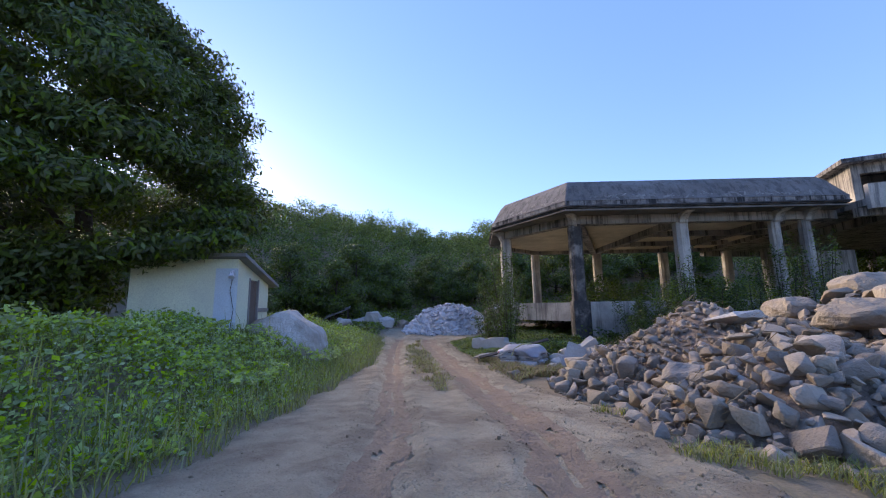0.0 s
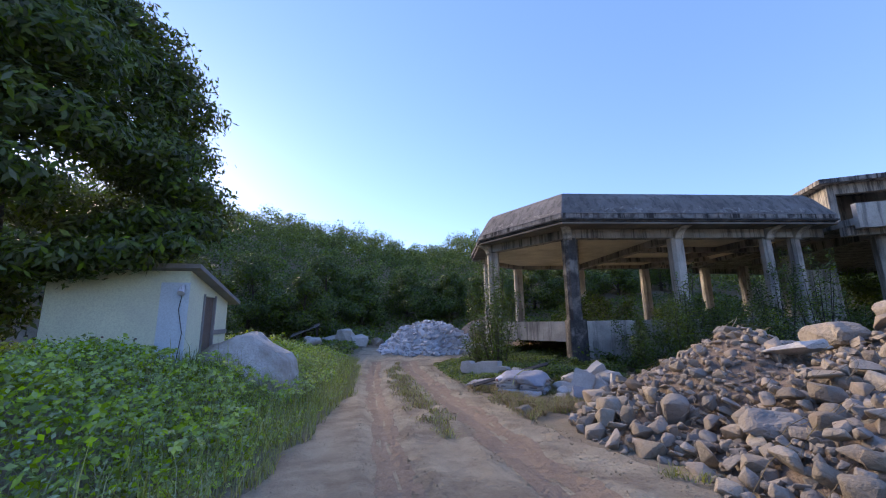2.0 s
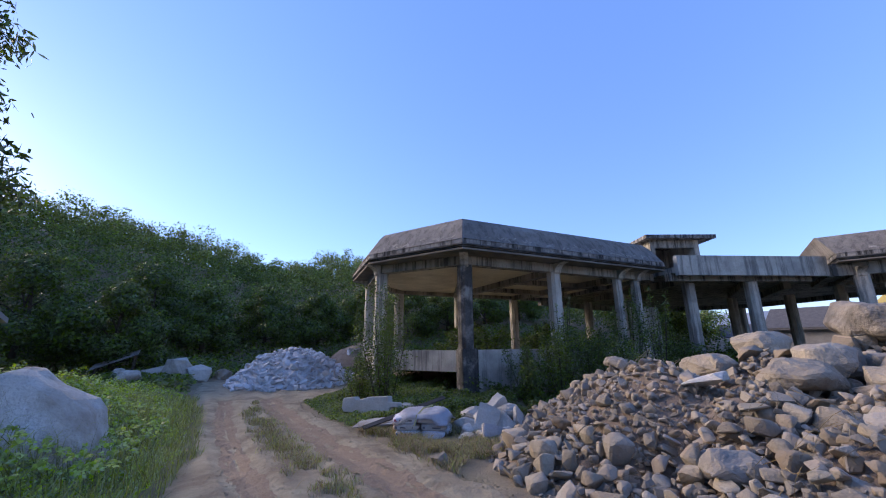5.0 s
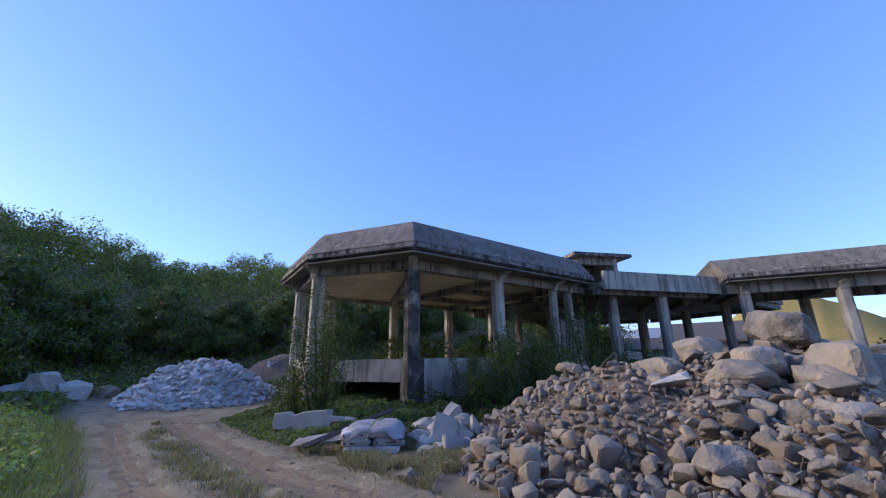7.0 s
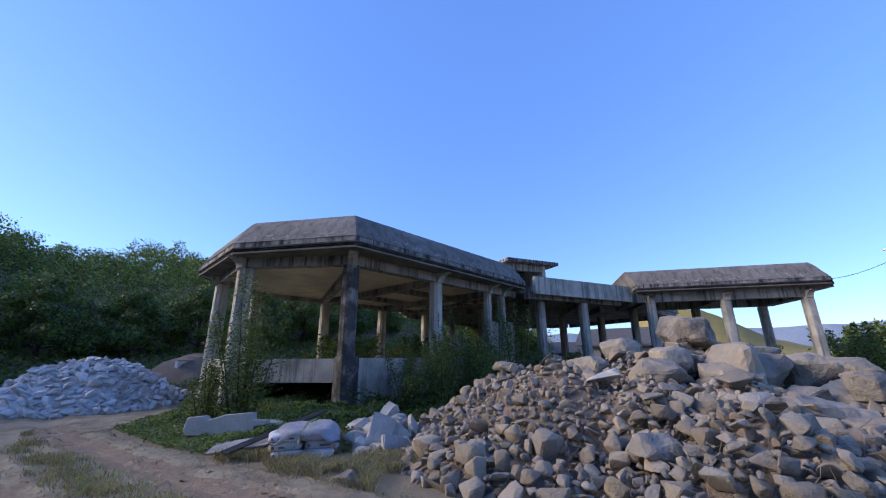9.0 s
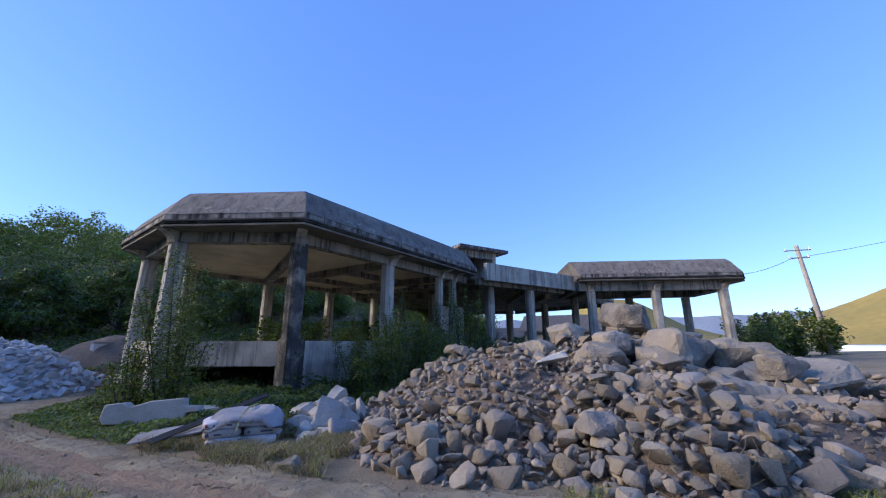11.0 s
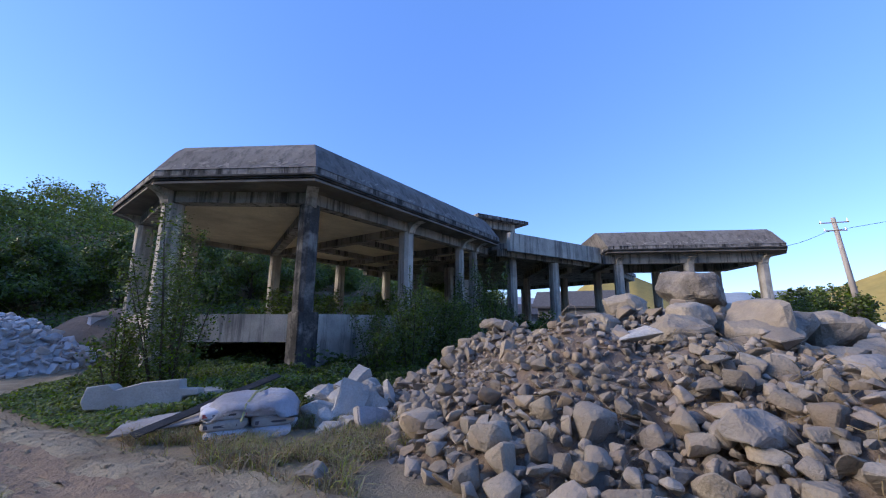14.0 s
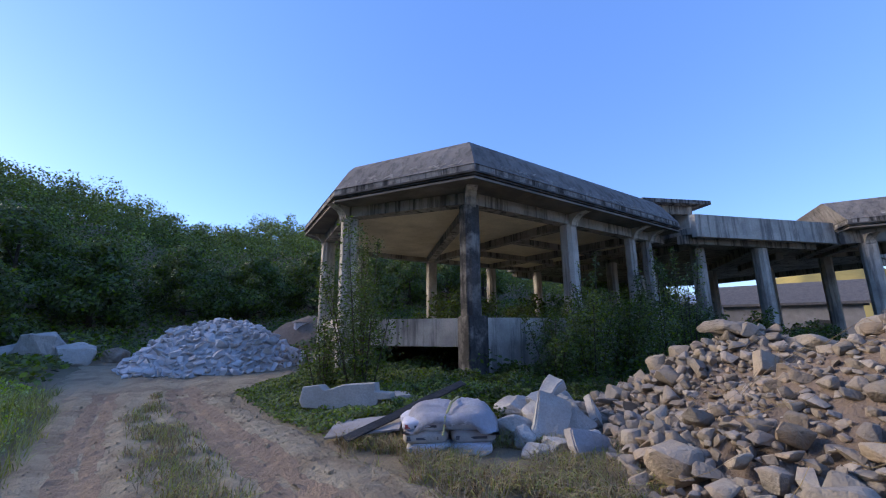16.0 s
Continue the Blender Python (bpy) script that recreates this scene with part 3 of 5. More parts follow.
def pavilion():
    b = empty("pavilion_building", "abandoned open concrete pavilion with a mansard roof", "building", at=(7, 18, 0.4))
    cols = [(4.87, 14.79), (9.18, 14.75), (12.95, 14.72), (14.15, 14.7), (17.7, 24.0), (13.6, 24.0), (9.3, 24.0), (5.3, 24.1), (3.0, 22.0), (2.5, 18.0)]
    outline = [cols[0], (15.3, 14.7), (16.8, 24.0), cols[7], cols[8], cols[9]]
    mansard(b, [(4.2, 13.66), (15.15, 13.72), (17.6, 25.0), (4.7, 25.1), (2.11, 22.58), (1.79, 17.57)], 0.68, "grey shingled roof skirt streaked with lichen")
    ceil_z = Z_EAVE - 0.2
    part("ceiling_panel", prism(bmesh.new(), offset_poly(outline, -0.22), ceil_z, Z_EAVE - 0.062), M_CEIL, b, "ochre stained ceiling")
    for i in range(len(outline)):
        p, q = outline[i], outline[(i + 1) % len(outline)]
        part("edge_beam", beam(bmesh.new(), p, q, 0.4, Z_BEAM0 - 0.02 + 0.004 * i, Z_EAVE - 0.064), M_CONC, b)
    for x in (9.2, 13.5):
        part("cross_beam", beam(bmesh.new(), (x, 15.0), (x, 23.8), 0.34, Z_BEAM0 - 0.1, ceil_z - 0.002), M_CONC, b)
    part("cross_beam", beam(bmesh.new(), (5.2, 15.1), (9.0, 23.7), 0.34, Z_BEAM0 - 0.1, ceil_z - 0.002), M_CONC, b)
    for y in (17.8, 20.9):
        for x0, x1 in ((9.38, 13.32), (13.68, 15.5)):
            part("cross_beam", beam(bmesh.new(), (x0, y), (x1, y), 0.3, Z_BEAM0 - 0.05, ceil_z - 0.002), M_CONC, b)
    out = {0: (-0.5, -0.86), 1: (0, -1), 2: (0, -1), 3: (0, -1), 9: (-0.9, -0.3), 8: (-0.9, 0.3)}
    for i, (x, y) in enumerate(cols):
        dark = i == 0
        column(b, x, y, 0.0, Z_BEAM0 - 0.025, 0, 0.36 if i in (2, 3) else 0.5, M_DARK if dark else M_COL, "soot-blackened concrete column" if dark else "")
        if i in out:
            bracket(b, x, y, *out[i])
    part("floor_slab", prism(bmesh.new(), offset_poly(outline, -0.14), Z_FLOOR - 0.05, Z_FLOOR + 0.12), M_SLABF, b)
    for i in (0, 4, 5):
        p, q = outline[i], outline[(i + 1) % len(outline)]
        part("parapet", beam(bmesh.new(), p, q, 0.26, Z_FLOOR - 0.08 + 0.003 * i, Z_PAR - 0.003 * i), M_COL, b, "pale parapet wall with dark water stains")
    x, y = cols[0]
    part("pilaster", box(bmesh.new(), x - 0.33, y - 0.33, 0.0, x + 0.33, y + 0.2, Z_PAR + 0.05, 0.03), M_DARK, b, "soot-blackened pier under the corner column")
    p, q = outline[0], outline[1]
    part("plinth", beam(bmesh.new(), p, q, 0.22, 0.0, Z_FLOOR - 0.082), M_COL, b)
    part("back_wall", prism(bmesh.new(), [(5.6, 23.85), (16.4, 23.8), (16.4, 24.0), (5.6, 24.05)], 0.0, Z_FLOOR + 0.5), M_COL, b, "low back wall")
    return b


pavilion()


def link_block():
    b = empty("link_building", "flat-roofed concrete link between two pavilions", "building", at=(18.5, 14, 0.4))
    a, c = (15.3, 13.3), (22.3, 10.6)
    part("parapet_band", beam(bmesh.new(), a, c, 0.25, Z_BEAM0 + 0.05, 6.22), M_COL, b, "pale concrete roof parapet with dark drips")
    part("roof_slab", prism(bmesh.new(), [(15.4, 13.45), (22.4, 10.75), (33.5, 10.2), (37, 21), (32, 29), (16.9, 26)], 5.45, 5.72), M_CONC, b)
    for p, q in (((17.06, 13.9), (19.4, 22)), ((19.5, 12.4), (26.5, 17.1)), ((15.4, 13.9), (22.2, 11.3)), ((36.6, 21.2), (31.9, 28.7)), ((24.2, 13.0), (28.4, 16.1)), ((28.6, 10.75), (33.2, 10.45)), ((33.2, 10.7), (36.7, 21.0)), ((31.6, 28.6), (17.3, 25.75))):
        part("roof_beam", beam(bmesh.new(), p, q, 0.32, 5.1, 5.448), M_CONC, b)
    for x, y, t in ((17.06, 14.0, -20), (19.5, 12.5, -20), (17.6, 18.5, 0), (26.5, 17.1, 0), (19.0, 22.5, 0), (28.0, 14.6, -30), (33.0, 11.0, -10), (36.2, 21.5, -10), (31.6, 28.3, 0)):
        column(b, x, y, 0.0, 5.098, t, 0.5)
    part("inner_wall", beam(bmesh.new(), (15.9, 16.6), (17.3, 16.0), 0.22, 0.3, 4.1), M_COL, b, "leftover concrete partition wall")
    # stair head on the roof
    o, u, v = Vector((18.9, 17.0)), Vector((0.91, -0.41)), Vector((0.41, 0.91))

    def Q(i, j):
        return tuple(o + u * i + v * j)

    part("stair_head_wall", prism(bmesh.new(), [Q(0, 0), Q(0.3, 0), Q(0.3, 3), Q(0, 3)], 5.722, 8.32), M_CONC, b)
    part("stair_head_wall", prism(bmesh.new(), [Q(2.7, 0), Q(3.0, 0), Q(3.0, 3), Q(2.7, 3)], 5.722, 8.32), M_COL, b)
    part("stair_head_wall", prism(bmesh.new(), [Q(0.3, 2.7), Q(2.7, 2.7), Q(2.7, 3), Q(0.3, 3)], 5.722, 8.32), M_CONC, b)
    part("stair_head_beam", prism(bmesh.new(), [Q(0.3, 0.02), Q(2.7, 0.02), Q(2.7, 0.3), Q(0.3, 0.3)], 7.85, 8.32), M_CONC, b)
    part("stair_head_roof", prism(bmesh.new(), [Q(-0.45, -0.5), Q(3.8, -0.5), Q(3.8, 3.5), Q(-0.45, 3.5)], 8.322, 8.54), M_FASC, b)
    return b


link_block()


def right_wing():
    b = empty("wing_building", "open concrete wing with a shingled mansard roof", "building", at=(26, 8, 0.4))
    u, v = Vector((0.475, -0.88)), Vector((0.88, 0.475))
    o = Vector((21.5, 10.3))
    rise = 0.24

    def W(i, j):
        return tuple(o + u * i + v * j)

    mansard(b, [W(0.4, 0), W(10.0, 0), W(10.9, 1.3), W(10.9, 6.0), W(0.4, 6.5)], 0.75, "grey shingled roof skirt streaked with lichen", rise, ((0, -1.6 * u.x, -1.6 * u.y), (4, -1.6 * u.x, -1.6 * u.y)))
    ring_pts = [W(0.3, 0.9), W(9.3, 0.9), W(9.5, 1.6), W(9.5, 5.2), W(0.3, 5.6)]
    for i in range(5):
        part("edge_beam", beam(bmesh.new(), ring_pts[i], ring_pts[(i + 1) % 5], 0.38, Z_BEAM0 + 0.004 * i, Z_EAVE + rise - 0.064), M_CONC, b)
    for s in (1.2, 5.2, 9.2):
        p, q = W(s, 0.9), W(s, 5.4)
        column(b, *p, -0.6, Z_BEAM0 - 0.002, -61, 0.5)
        bracket(b, *p, -v.x, -v.y)
        column(b, *q, -0.6, Z_BEAM0 - 0.002, -61, 0.48)
        part("cross_beam", beam(bmesh.new(), W(s, 1.12), W(s, 5.2), 0.3, Z_BEAM0 + 0.03, Z_EAVE + rise - 0.066), M_CONC, b)
    return b


right_wing()


# ---------------------------------------------------------------- shed
def shed():
    s = empty("shed", "small cream-painted shed with a grey lean-to roof", "shed", at=(-7.5, 10.5, 1.1))
    a = Vector((-6.1, 9.5))
    u, v = Vector((-0.983, -0.182)), Vector((-0.182, 0.983))
    L, D, z0 = 2.62, 2.8, 0.9

    def top(j):
        return 3.36 - 0.2 * j

    def P(i, j):
        p = a + u * i + v * j
        return (p.x, p.y)

    def slab(name, i0, i1, j0, j1, za, zb, material, label="", parent=None):
        """A wall piece whose top may follow the roof's fall (zb None)."""
        bm = bmesh.new()
        c = [(i0, j0), (i0, j1), (i1, j1), (i1, j0)]
        lo = [bm.verts.new((*P(*q), za)) for q in c]
        hi = [bm.verts.new((*P(*q), top(q[1]) if zb is None else zb)) for q in c]
        bm.faces.new(lo)
        bm.faces.new(hi)
        for k in range(4):
            bm.faces.new((lo[k], lo[(k + 1) % 4], hi[(k + 1) % 4], hi[k]))
        bmesh.ops.recalc_face_normals(bm, faces=bm.faces)
        return part(name, bm, material, parent or s, label)

    slab("front_wall", 0, L, 0, 0.12, z0, None, M_SHED)
    slab("back_wall", 0, L, D - 0.12, D, z0, None, M_SHED)
    slab("end_wall", L - 0.12, L, 0.12, D - 0.12, z0, None, M_SHED)
    slab("side_wall", 0, 0.12, 0.12, 0.95, z0, None, M_SHED)
    slab("side_wall", 0, 0.12, 1.7, D - 0.12, z0, None, M_SHED)
    slab("lintel", 0, 0.12, 0.95, 1.7, 2.86, None, M_SHED)
    d = slab("door", 0.03, 0.08, 0.97, 1.68, 1.0, 2.84, M_WOODD, "brown wooden door")
    slab("handle", -0.02, 0.03, 1.02, 1.06, 1.95, 2.07, M_STEEL, "steel door handle", d)
    slab("door_frame", -0.03, 0.1, 0.9, 0.968, z0, 2.9, M_TRIM)
    slab("door_frame", -0.03, 0.1, 1.682, 1.75, z0, 2.9, M_TRIM)
    slab("dado_rail", -0.03, -0.003, 1.76, D, 1.9, 2.02, M_TRIM)
    slab("corner_sheet", -0.012, 0.55, -0.012, -0.002, z0, 3.1, M_SHEET, "pale blue-white sheet on the corner")
    bm = bmesh.new()
    c = [(-0.25, -0.2), (-0.25, D + 0.35), (L + 0.15, D + 0.35), (L + 0.15, -0.2)]
    lo = [bm.verts.new((*P(*q), top(q[1]) + 0.004)) for q in c]
    hi = [bm.verts.new((*P(*q), top(q[1]) + 0.1)) for q in c]
    bm.faces.new(lo)
    bm.faces.new(hi)
    for k in range(4):
        bm.faces.new((lo[k], lo[(k + 1) % 4], hi[(k + 1) % 4], hi[k]))
    bmesh.ops.recalc_face_normals(bm, faces=bm.faces)
    part("roof", bm, M_TRIM, s, "grey sheet roof")
    for i, z in ((0.9, 1.9), (1.5, 1.95), (2.2, 1.85)):
        part("bolt", tube(bmesh.new(), [(*P(i, 0.01), z), (*P(i, -0.03), z)], 0.02, 0.02, 8), M_STEEL, s)
    lamp = part("wall_lamp", tube(bmesh.new(), [(*P(0.1, -0.02), 3.02), (*P(0.08, -0.16), 2.98), (*P(0.06, -0.26), 2.84)], 0.03, 0.08, 8), M_SACK, s, "white floodlight with a hanging cable")
    part("cable", tube(bmesh.new(), [(*P(0.1, -0.03), 2.97), (*P(0.16, -0.03), 2.5), (*P(0.05, -0.03), 2.0), (*P(0.12, -0.03), 1.2)], 0.007, 0.007, 5), M_WIRE, lamp)


shed()


# ---------------------------------------------------------------- stones
PEAKS = ((4.7, 7.2, 1.95), (4.8, 5.6, 1.75), (6.4, 4.7, 1.7), (7.2, 6.6, 2.1), (8.2, 6.9, 2.0), (9.4, 5.6, 2.35), (5.8, 8.6, 1.6), (6.3, 9.1, 1.85), (11.0, 4.2, 2.1), (7.6, 2.6, 1.35), (10.5, 1.6, 1.6), (3.9, 4.2, 1.5), (4.6, 3.0, 1.35), (5.7, 2.0, 1.35))


def pile_z(x, y):
    h = max(z - 0.58 * math.hypot(x - a, y - b) for a, b, z in PEAKS)
    return h + 0.12 * fbm(x, y, 0.8, 7.0)


def pile_top(x, y):
    return max(pile_z(x, y), land(x, y))


def pile_mound():
    xs, ys = np.arange(0.4, 14.0, 0.12), np.arange(0.6, 12.5, 0.12)
    me = sheet("mound", xs, ys, lambda x, y: max(pile_z(x, y) - (0.02 if math.hypot((x - 4.8) / 1.7, (y - 7.5) / 2.0) < 1 else 0.11), land(x, y) - 0.15) + 0.03 * fbm(x, y, 3.0, 2.0))
    return me


pile = empty("rubble_pile", "large heap of broken grey and tan stones on earth", "rubble pile", at=(5, 6, 0.4))
link("mound", pile_mound(), M_SOIL, pile, "brown earth between the stones")
ROCKS = [rock_mesh("rock", 100 + i, 1.0) for i in range(14)]
for me in ROCKS:
    me.materials.append(M_ROCK)


def set_pose(ob, p, turn, size):
    ob.matrix_basis = Matrix.LocRotScale(Vector(p), Euler(turn), Vector((size, size, size)))


def merge(items, shapes):
    """One joined mesh of stones: place, turn, size and shape of each."""
    vs, fs, n = [], [], 0
    for p, turn, r, k in items:
        v, f = shapes[k]
        vs.append((v * r) @ np.array(Euler(turn).to_matrix()).T + np.array(p))
        fs.append(f + n)
        n += len(v)
    return np.concatenate(vs), np.concatenate(fs)


def arrays(meshes):
    return [(np.array([v.co[:] for v in me.vertices]), np.array([q.vertices[:] for q in me.polygons])) for me in meshes]


def pack(rng, sizes, area, ok, gap, z_of, lift, tilt=0.35):
    """Stones packed over a patch of plan, largest first."""
    cell, out = {}, []
    for size, tries in sizes:
        for _ in range(tries):
            x, y = rng.uniform(area[0], area[1]), rng.uniform(area[2], area[3])
            r = size * rng.uniform(0.75, 1.3)
            if not ok(x, y, r):
                continue
            i, j = int(x * 2), int(y * 2)
            if any((x - a) ** 2 + (y - b) ** 2 < (gap * (r + c)) ** 2 for p in range(i - 2, i + 3) for q in range(j - 2, j + 3) for a, b, c in cell.get((p, q), ())):
                continue
            cell.setdefault((i, j), []).append((x, y, r))
            turn = (rng.normal() * tilt, rng.normal() * tilt, rng.uniform(0, 6.28))
            out.append(((x, y, z_of(x, y) + r * lift), turn, r, int(rng.integers(14))))
    return out


def scatter_rocks():
    rng = np.random.default_rng(11)

    def ok(x, y, r):
        if pile_z(x, y) < land(x, y) + r * 0.15 - 0.1:
            return False
        if math.hypot((x - 4.8) / 1.7, (y - 7.5) / 2.0) < 1 and r > 0.07:
            return rng.random() < (0.10 if r > 0.12 else 0.3)
        if math.hypot((x - 4.9) / 1.3, (y - 2.5) / 0.8) < 1 and r > 0.05:
            return rng.random() < 0.08
        return True

    items = pack(rng, ((0.32, 22), (0.24, 170), (0.175, 1500), (0.12, 7500), (0.075, 13000), (0.045, 12000)), (0.6, 12.0, 0.8, 11.5), ok, 0.6, pile_top, 0.3)
    items += pack(rng, ((0.18, 700), (0.13, 4000), (0.09, 5000)), (0.8, 10.0, 1.2, 11.0), ok, 0.62, pile_top, -0.55)
    near = sorted((q for q in items if q[2] > 0.13), key=lambda q: q[0][0] - q[2] * 4)[:290]
    chosen = {id(q) for q in near}
    for p, turn, r, k in near:
        ob = link("rock", ROCKS[k], None, pile)
        ob.matrix_parent_inverse = Matrix()
        ob.matrix_basis = Matrix.Translation(-pile.location) @ Matrix.LocRotScale(Vector(p), Euler(turn), Vector((r, r, r)))
    v, f = merge([q for q in items if id(q) not in chosen], arrays(ROCKS))
    ob = link("loose_stone", mesh_np("loose_stone", v, f), M_ROCKS, pile)
    ob.data.polygons.foreach_set("use_smooth", [True] * len(ob.data.polygons))
    ob.data.set_sharp_from_angle(angle=radians(33))
    ob["kind"] = "stuff"


scatter_rocks()


def boulder(x, y, size, seed, sx=1.0, sy=1.0, sz=1.0, rz=0.0, tilt=0.0, z=None, material=None, label="large tan boulder on the rubble heap", sink=0.35, pts=None):
    bm = hull_stone(seed, 20, (sx, sy, sz * 0.8), pts, 0.07)
    bmesh.ops.triangulate(bm, faces=bm.faces)
    for _ in range(3):
        bmesh.ops.subdivide_edges(bm, edges=[e for e in bm.edges if e.calc_length() > 0.16], cuts=1, use_grid_fill=True)
    bmesh.ops.triangulate(bm, faces=bm.faces)
    off = Vector((seed * 1.7, 0, 0))
    bm.normal_update()
    for q in bm.verts:
        q.co += q.normal * (0.06 * noise.noise(q.co * 2.2 + off) + 0.03 * noise.noise(q.co * 6.0 + off) + 0.015 * noise.noise(q.co * 14.0 + off))
    bmesh.ops.transform(bm, matrix=Matrix.LocRotScale(None, Euler((tilt, 0, rz)), Vector((size, size, size))), verts=bm.verts)
    low = min(q.co.z for q in bm.verts)
    ob = tagged(part("boulder", bm, material or M_BOUL), label, "boulder", "boulders")
    base = pile_top(x, y) if z is None else z
    ob.location = (x, y, base - low * (1 - sink))
    return ob


boulder(-5.52, 11.1, 1.7, 501, material=M_WBOUL, z=-0.15, sink=0.0, label="huge pale grey boulder standing in the weeds",
        pts=[(-1.05, -0.1, -0.08), (-1.0, -0.45, 0.38), (-0.75, -0.5, 0.57), (-0.75, 0.4, 0.65), (-0.1, -0.35, 0.99), (0.05, 0.3, 1.05), (0.3, -0.25, 0.95), (0.62, -0.3, 0.72), (0.7, 0.35, 0.65), (0.85, -0.35, 0.23), (0.88, 0.3, 0.08), (0.8, -0.5, -0.15), (-0.9, -0.7, -0.15), (-0.2, -0.8, -0.08), (-0.2, -0.72, 0.42), (0.45, -0.66, 0.3), (0, 0.7, 0.0), (-0.8, 0.5, -0.15), (0.6, 0.6, -0.15)])

boulder(9.5, 5.75, 0.82, 521, 1.2, 0.85, 0.9, 0.5, tilt=0.25, material=M_DBOUL, label="long weathered boulder perched on the heap", sink=0.2)
boulder(8.0, 7.0, 0.66, 522, 1.15, 0.9, 0.75, 0.2, label="squared weathered boulder on the heap's crest", sink=0.12)
boulder(7.4, 4.7, 0.95, 523, 0.8, 0.8, 1.1, 0.9, label="tall squared boulder among the rubble", sink=0.2)
boulder(8.2, 2.6, 1.1, 524, 1.25, 0.85, 0.62, -0.5, label="broad flat tan boulder", sink=0.3)
boulder(6.5, 5.9, 0.62, 525, 1.2, 0.9, 0.7, 0.1)
boulder(7.7, 5.9, 0.6, 526, 1.1, 0.9, 0.8, 1.1)
boulder(8.3, 4.4, 0.7, 527, 1.1, 0.9, 0.8, 2.1)
boulder(9.2, 3.8, 0.85, 528, 1.2, 0.8, 0.7, 0.7)
boulder(6.7, 7.4, 0.5, 529, 1.2, 0.9, 0.8, 1.5)
boulder(7.6, 8.0, 0.55, 530, 1.2, 0.9, 0.8, 2.6)
boulder(10.6, 7.2, 0.8, 531, 1.2, 0.9, 0.8, 0.6)
boulder(11.6, 5.4, 0.9, 532, 1.1, 0.9, 0.9, 1.9)
boulder(11.8, 3.0, 0.9, 533, 1.3, 0.9, 0.7, 0.2)
boulder(6.4, 3.6, 0.7, 534, 1.3, 0.9, 0.5, 0.4)
boulder(4.75, 6.4, 0.42, 535, 1.5, 0.9, 0.3, 0.3, tilt=-0.3, material=M_SLAB, label="pale flat slab lying on the heap", sink=0.2)
boulder(3.1, 5.2, 0.34, 536, 1.2, 0.8, 0.7, -0.6, tilt=0.3)
boulder(6.7, 8.3, 0.62, 541, 1.3, 0.9, 0.6, 0.5, label="smooth pale boulder on the heap's crest", sink=0.3)
boulder(6.3, 9.4, 0.42, 542, 1.4, 0.9, 0.55, 0.9, label="flat pale stone on the heap's crest", sink=0.3)
boulder(5.6, 2.9, 0.6, 537, 1.3, 0.8, 0.5, 0.9)
boulder(13.2, 1.8, 1.0, 538, 1.2, 0.9, 0.7, 0.9)
BLOCKS = np.random.default_rng(57)
for k in range(26):
    x, y = BLOCKS.uniform(6.6, 11.2), BLOCKS.uniform(2.6, 7.6)
    boulder(x, y, BLOCKS.uniform(0.26, 0.5), 600 + k, BLOCKS.uniform(1.0, 1.4), 0.9, BLOCKS.uniform(0.55, 0.95), BLOCKS.uniform(0, 6.2), tilt=BLOCKS.normal() * 0.3, label="angular tan boulder piled on the heap", sink=-0.1)
for k, (x, y, r) in enumerate(((-4.6, 24.2, 0.62), (-5.5, 24.6, 0.75), (-6.5, 24.9, 0.55), (-6.9, 22.6, 0.6), (-3.7, 25.4, 0.5), (-5.0, 25.8, 0.55), (-7.6, 24.0, 0.5))):
    boulder(x, y, r, 550 + k, 1.0, 0.9, 1.0, k * 1.1, material=M_SLAB if k < 3 else M_WBOUL, z=land(x, y) - 0.1, label="pale boulder beside the track", sink=0.15)
boulder(1.2, 9.0, 0.2, 560, 1.1, 0.9, 0.8, 0.4, z=land(1.2, 9.0) - 0.03, material=M_BOUL, label="loose stone in dry grass", sink=0.15)


# ---------------------------------------------------------------- white quarry stone
def white_z(x, y):
    a, b = (x + 0.35) / 3.0, (y - 23.6) / 3.1
    c, d = (x + 1.7) / 1.7, (y - 23.4) / 2.6
    h = max(2.2 * (1 - math.hypot(a, b)), 1.5 * (1 - math.hypot(c, d)))
    h = h if h < 1.2 else 1.2 + (h - 1.2) * 0.45
    return land(x, y) + h + 0.1 * fbm(x, y, 0.9, 5.0)


white = empty("stone_heap", "heap of white quarry stones beside the track", "stone heap", at=(-0.8, 23.6, 0.4))
link("core", sheet("core", np.arange(-4.8, 3.2, 0.2), np.arange(20.0, 27.2, 0.2), lambda x, y: max(white_z(x, y) - 0.08, land(x, y) - 0.15)), M_WHITES, white)
WROCKS = [rock_mesh("stone", 200 + i, 0.6, 0.05) for i in range(14)]
for me in WROCKS:
    me.materials.append(M_WHITE)


def scatter_white():
    rng = np.random.default_rng(21)
    items = pack(rng, ((0.24, 300), (0.17, 4000), (0.12, 9000)), (-4.6, 2.9, 20.2, 27.0), lambda x, y, r: white_z(x, y) > land(x, y) + 0.02, 0.55, white_z, 0.1, 0.5)
    near = sorted(items, key=lambda q: q[0][1] - q[2] * 6)[:290]
    chosen = {id(q) for q in near}
    for p, turn, r, k in near:
        ob = link("stone", WROCKS[k], None, white)
        ob.matrix_parent_inverse = Matrix()
        ob.matrix_basis = Matrix.Translation(-white.location) @ Matrix.LocRotScale(Vector(p), Euler(turn), Vector((r, r, r)))
    v, f = merge([q for q in items if id(q) not in chosen], arrays(WROCKS))
    ob = link("loose_stone", mesh_np("loose_stone", v, f), M_WHITES, white)
    ob["kind"] = "stuff"


scatter_white()


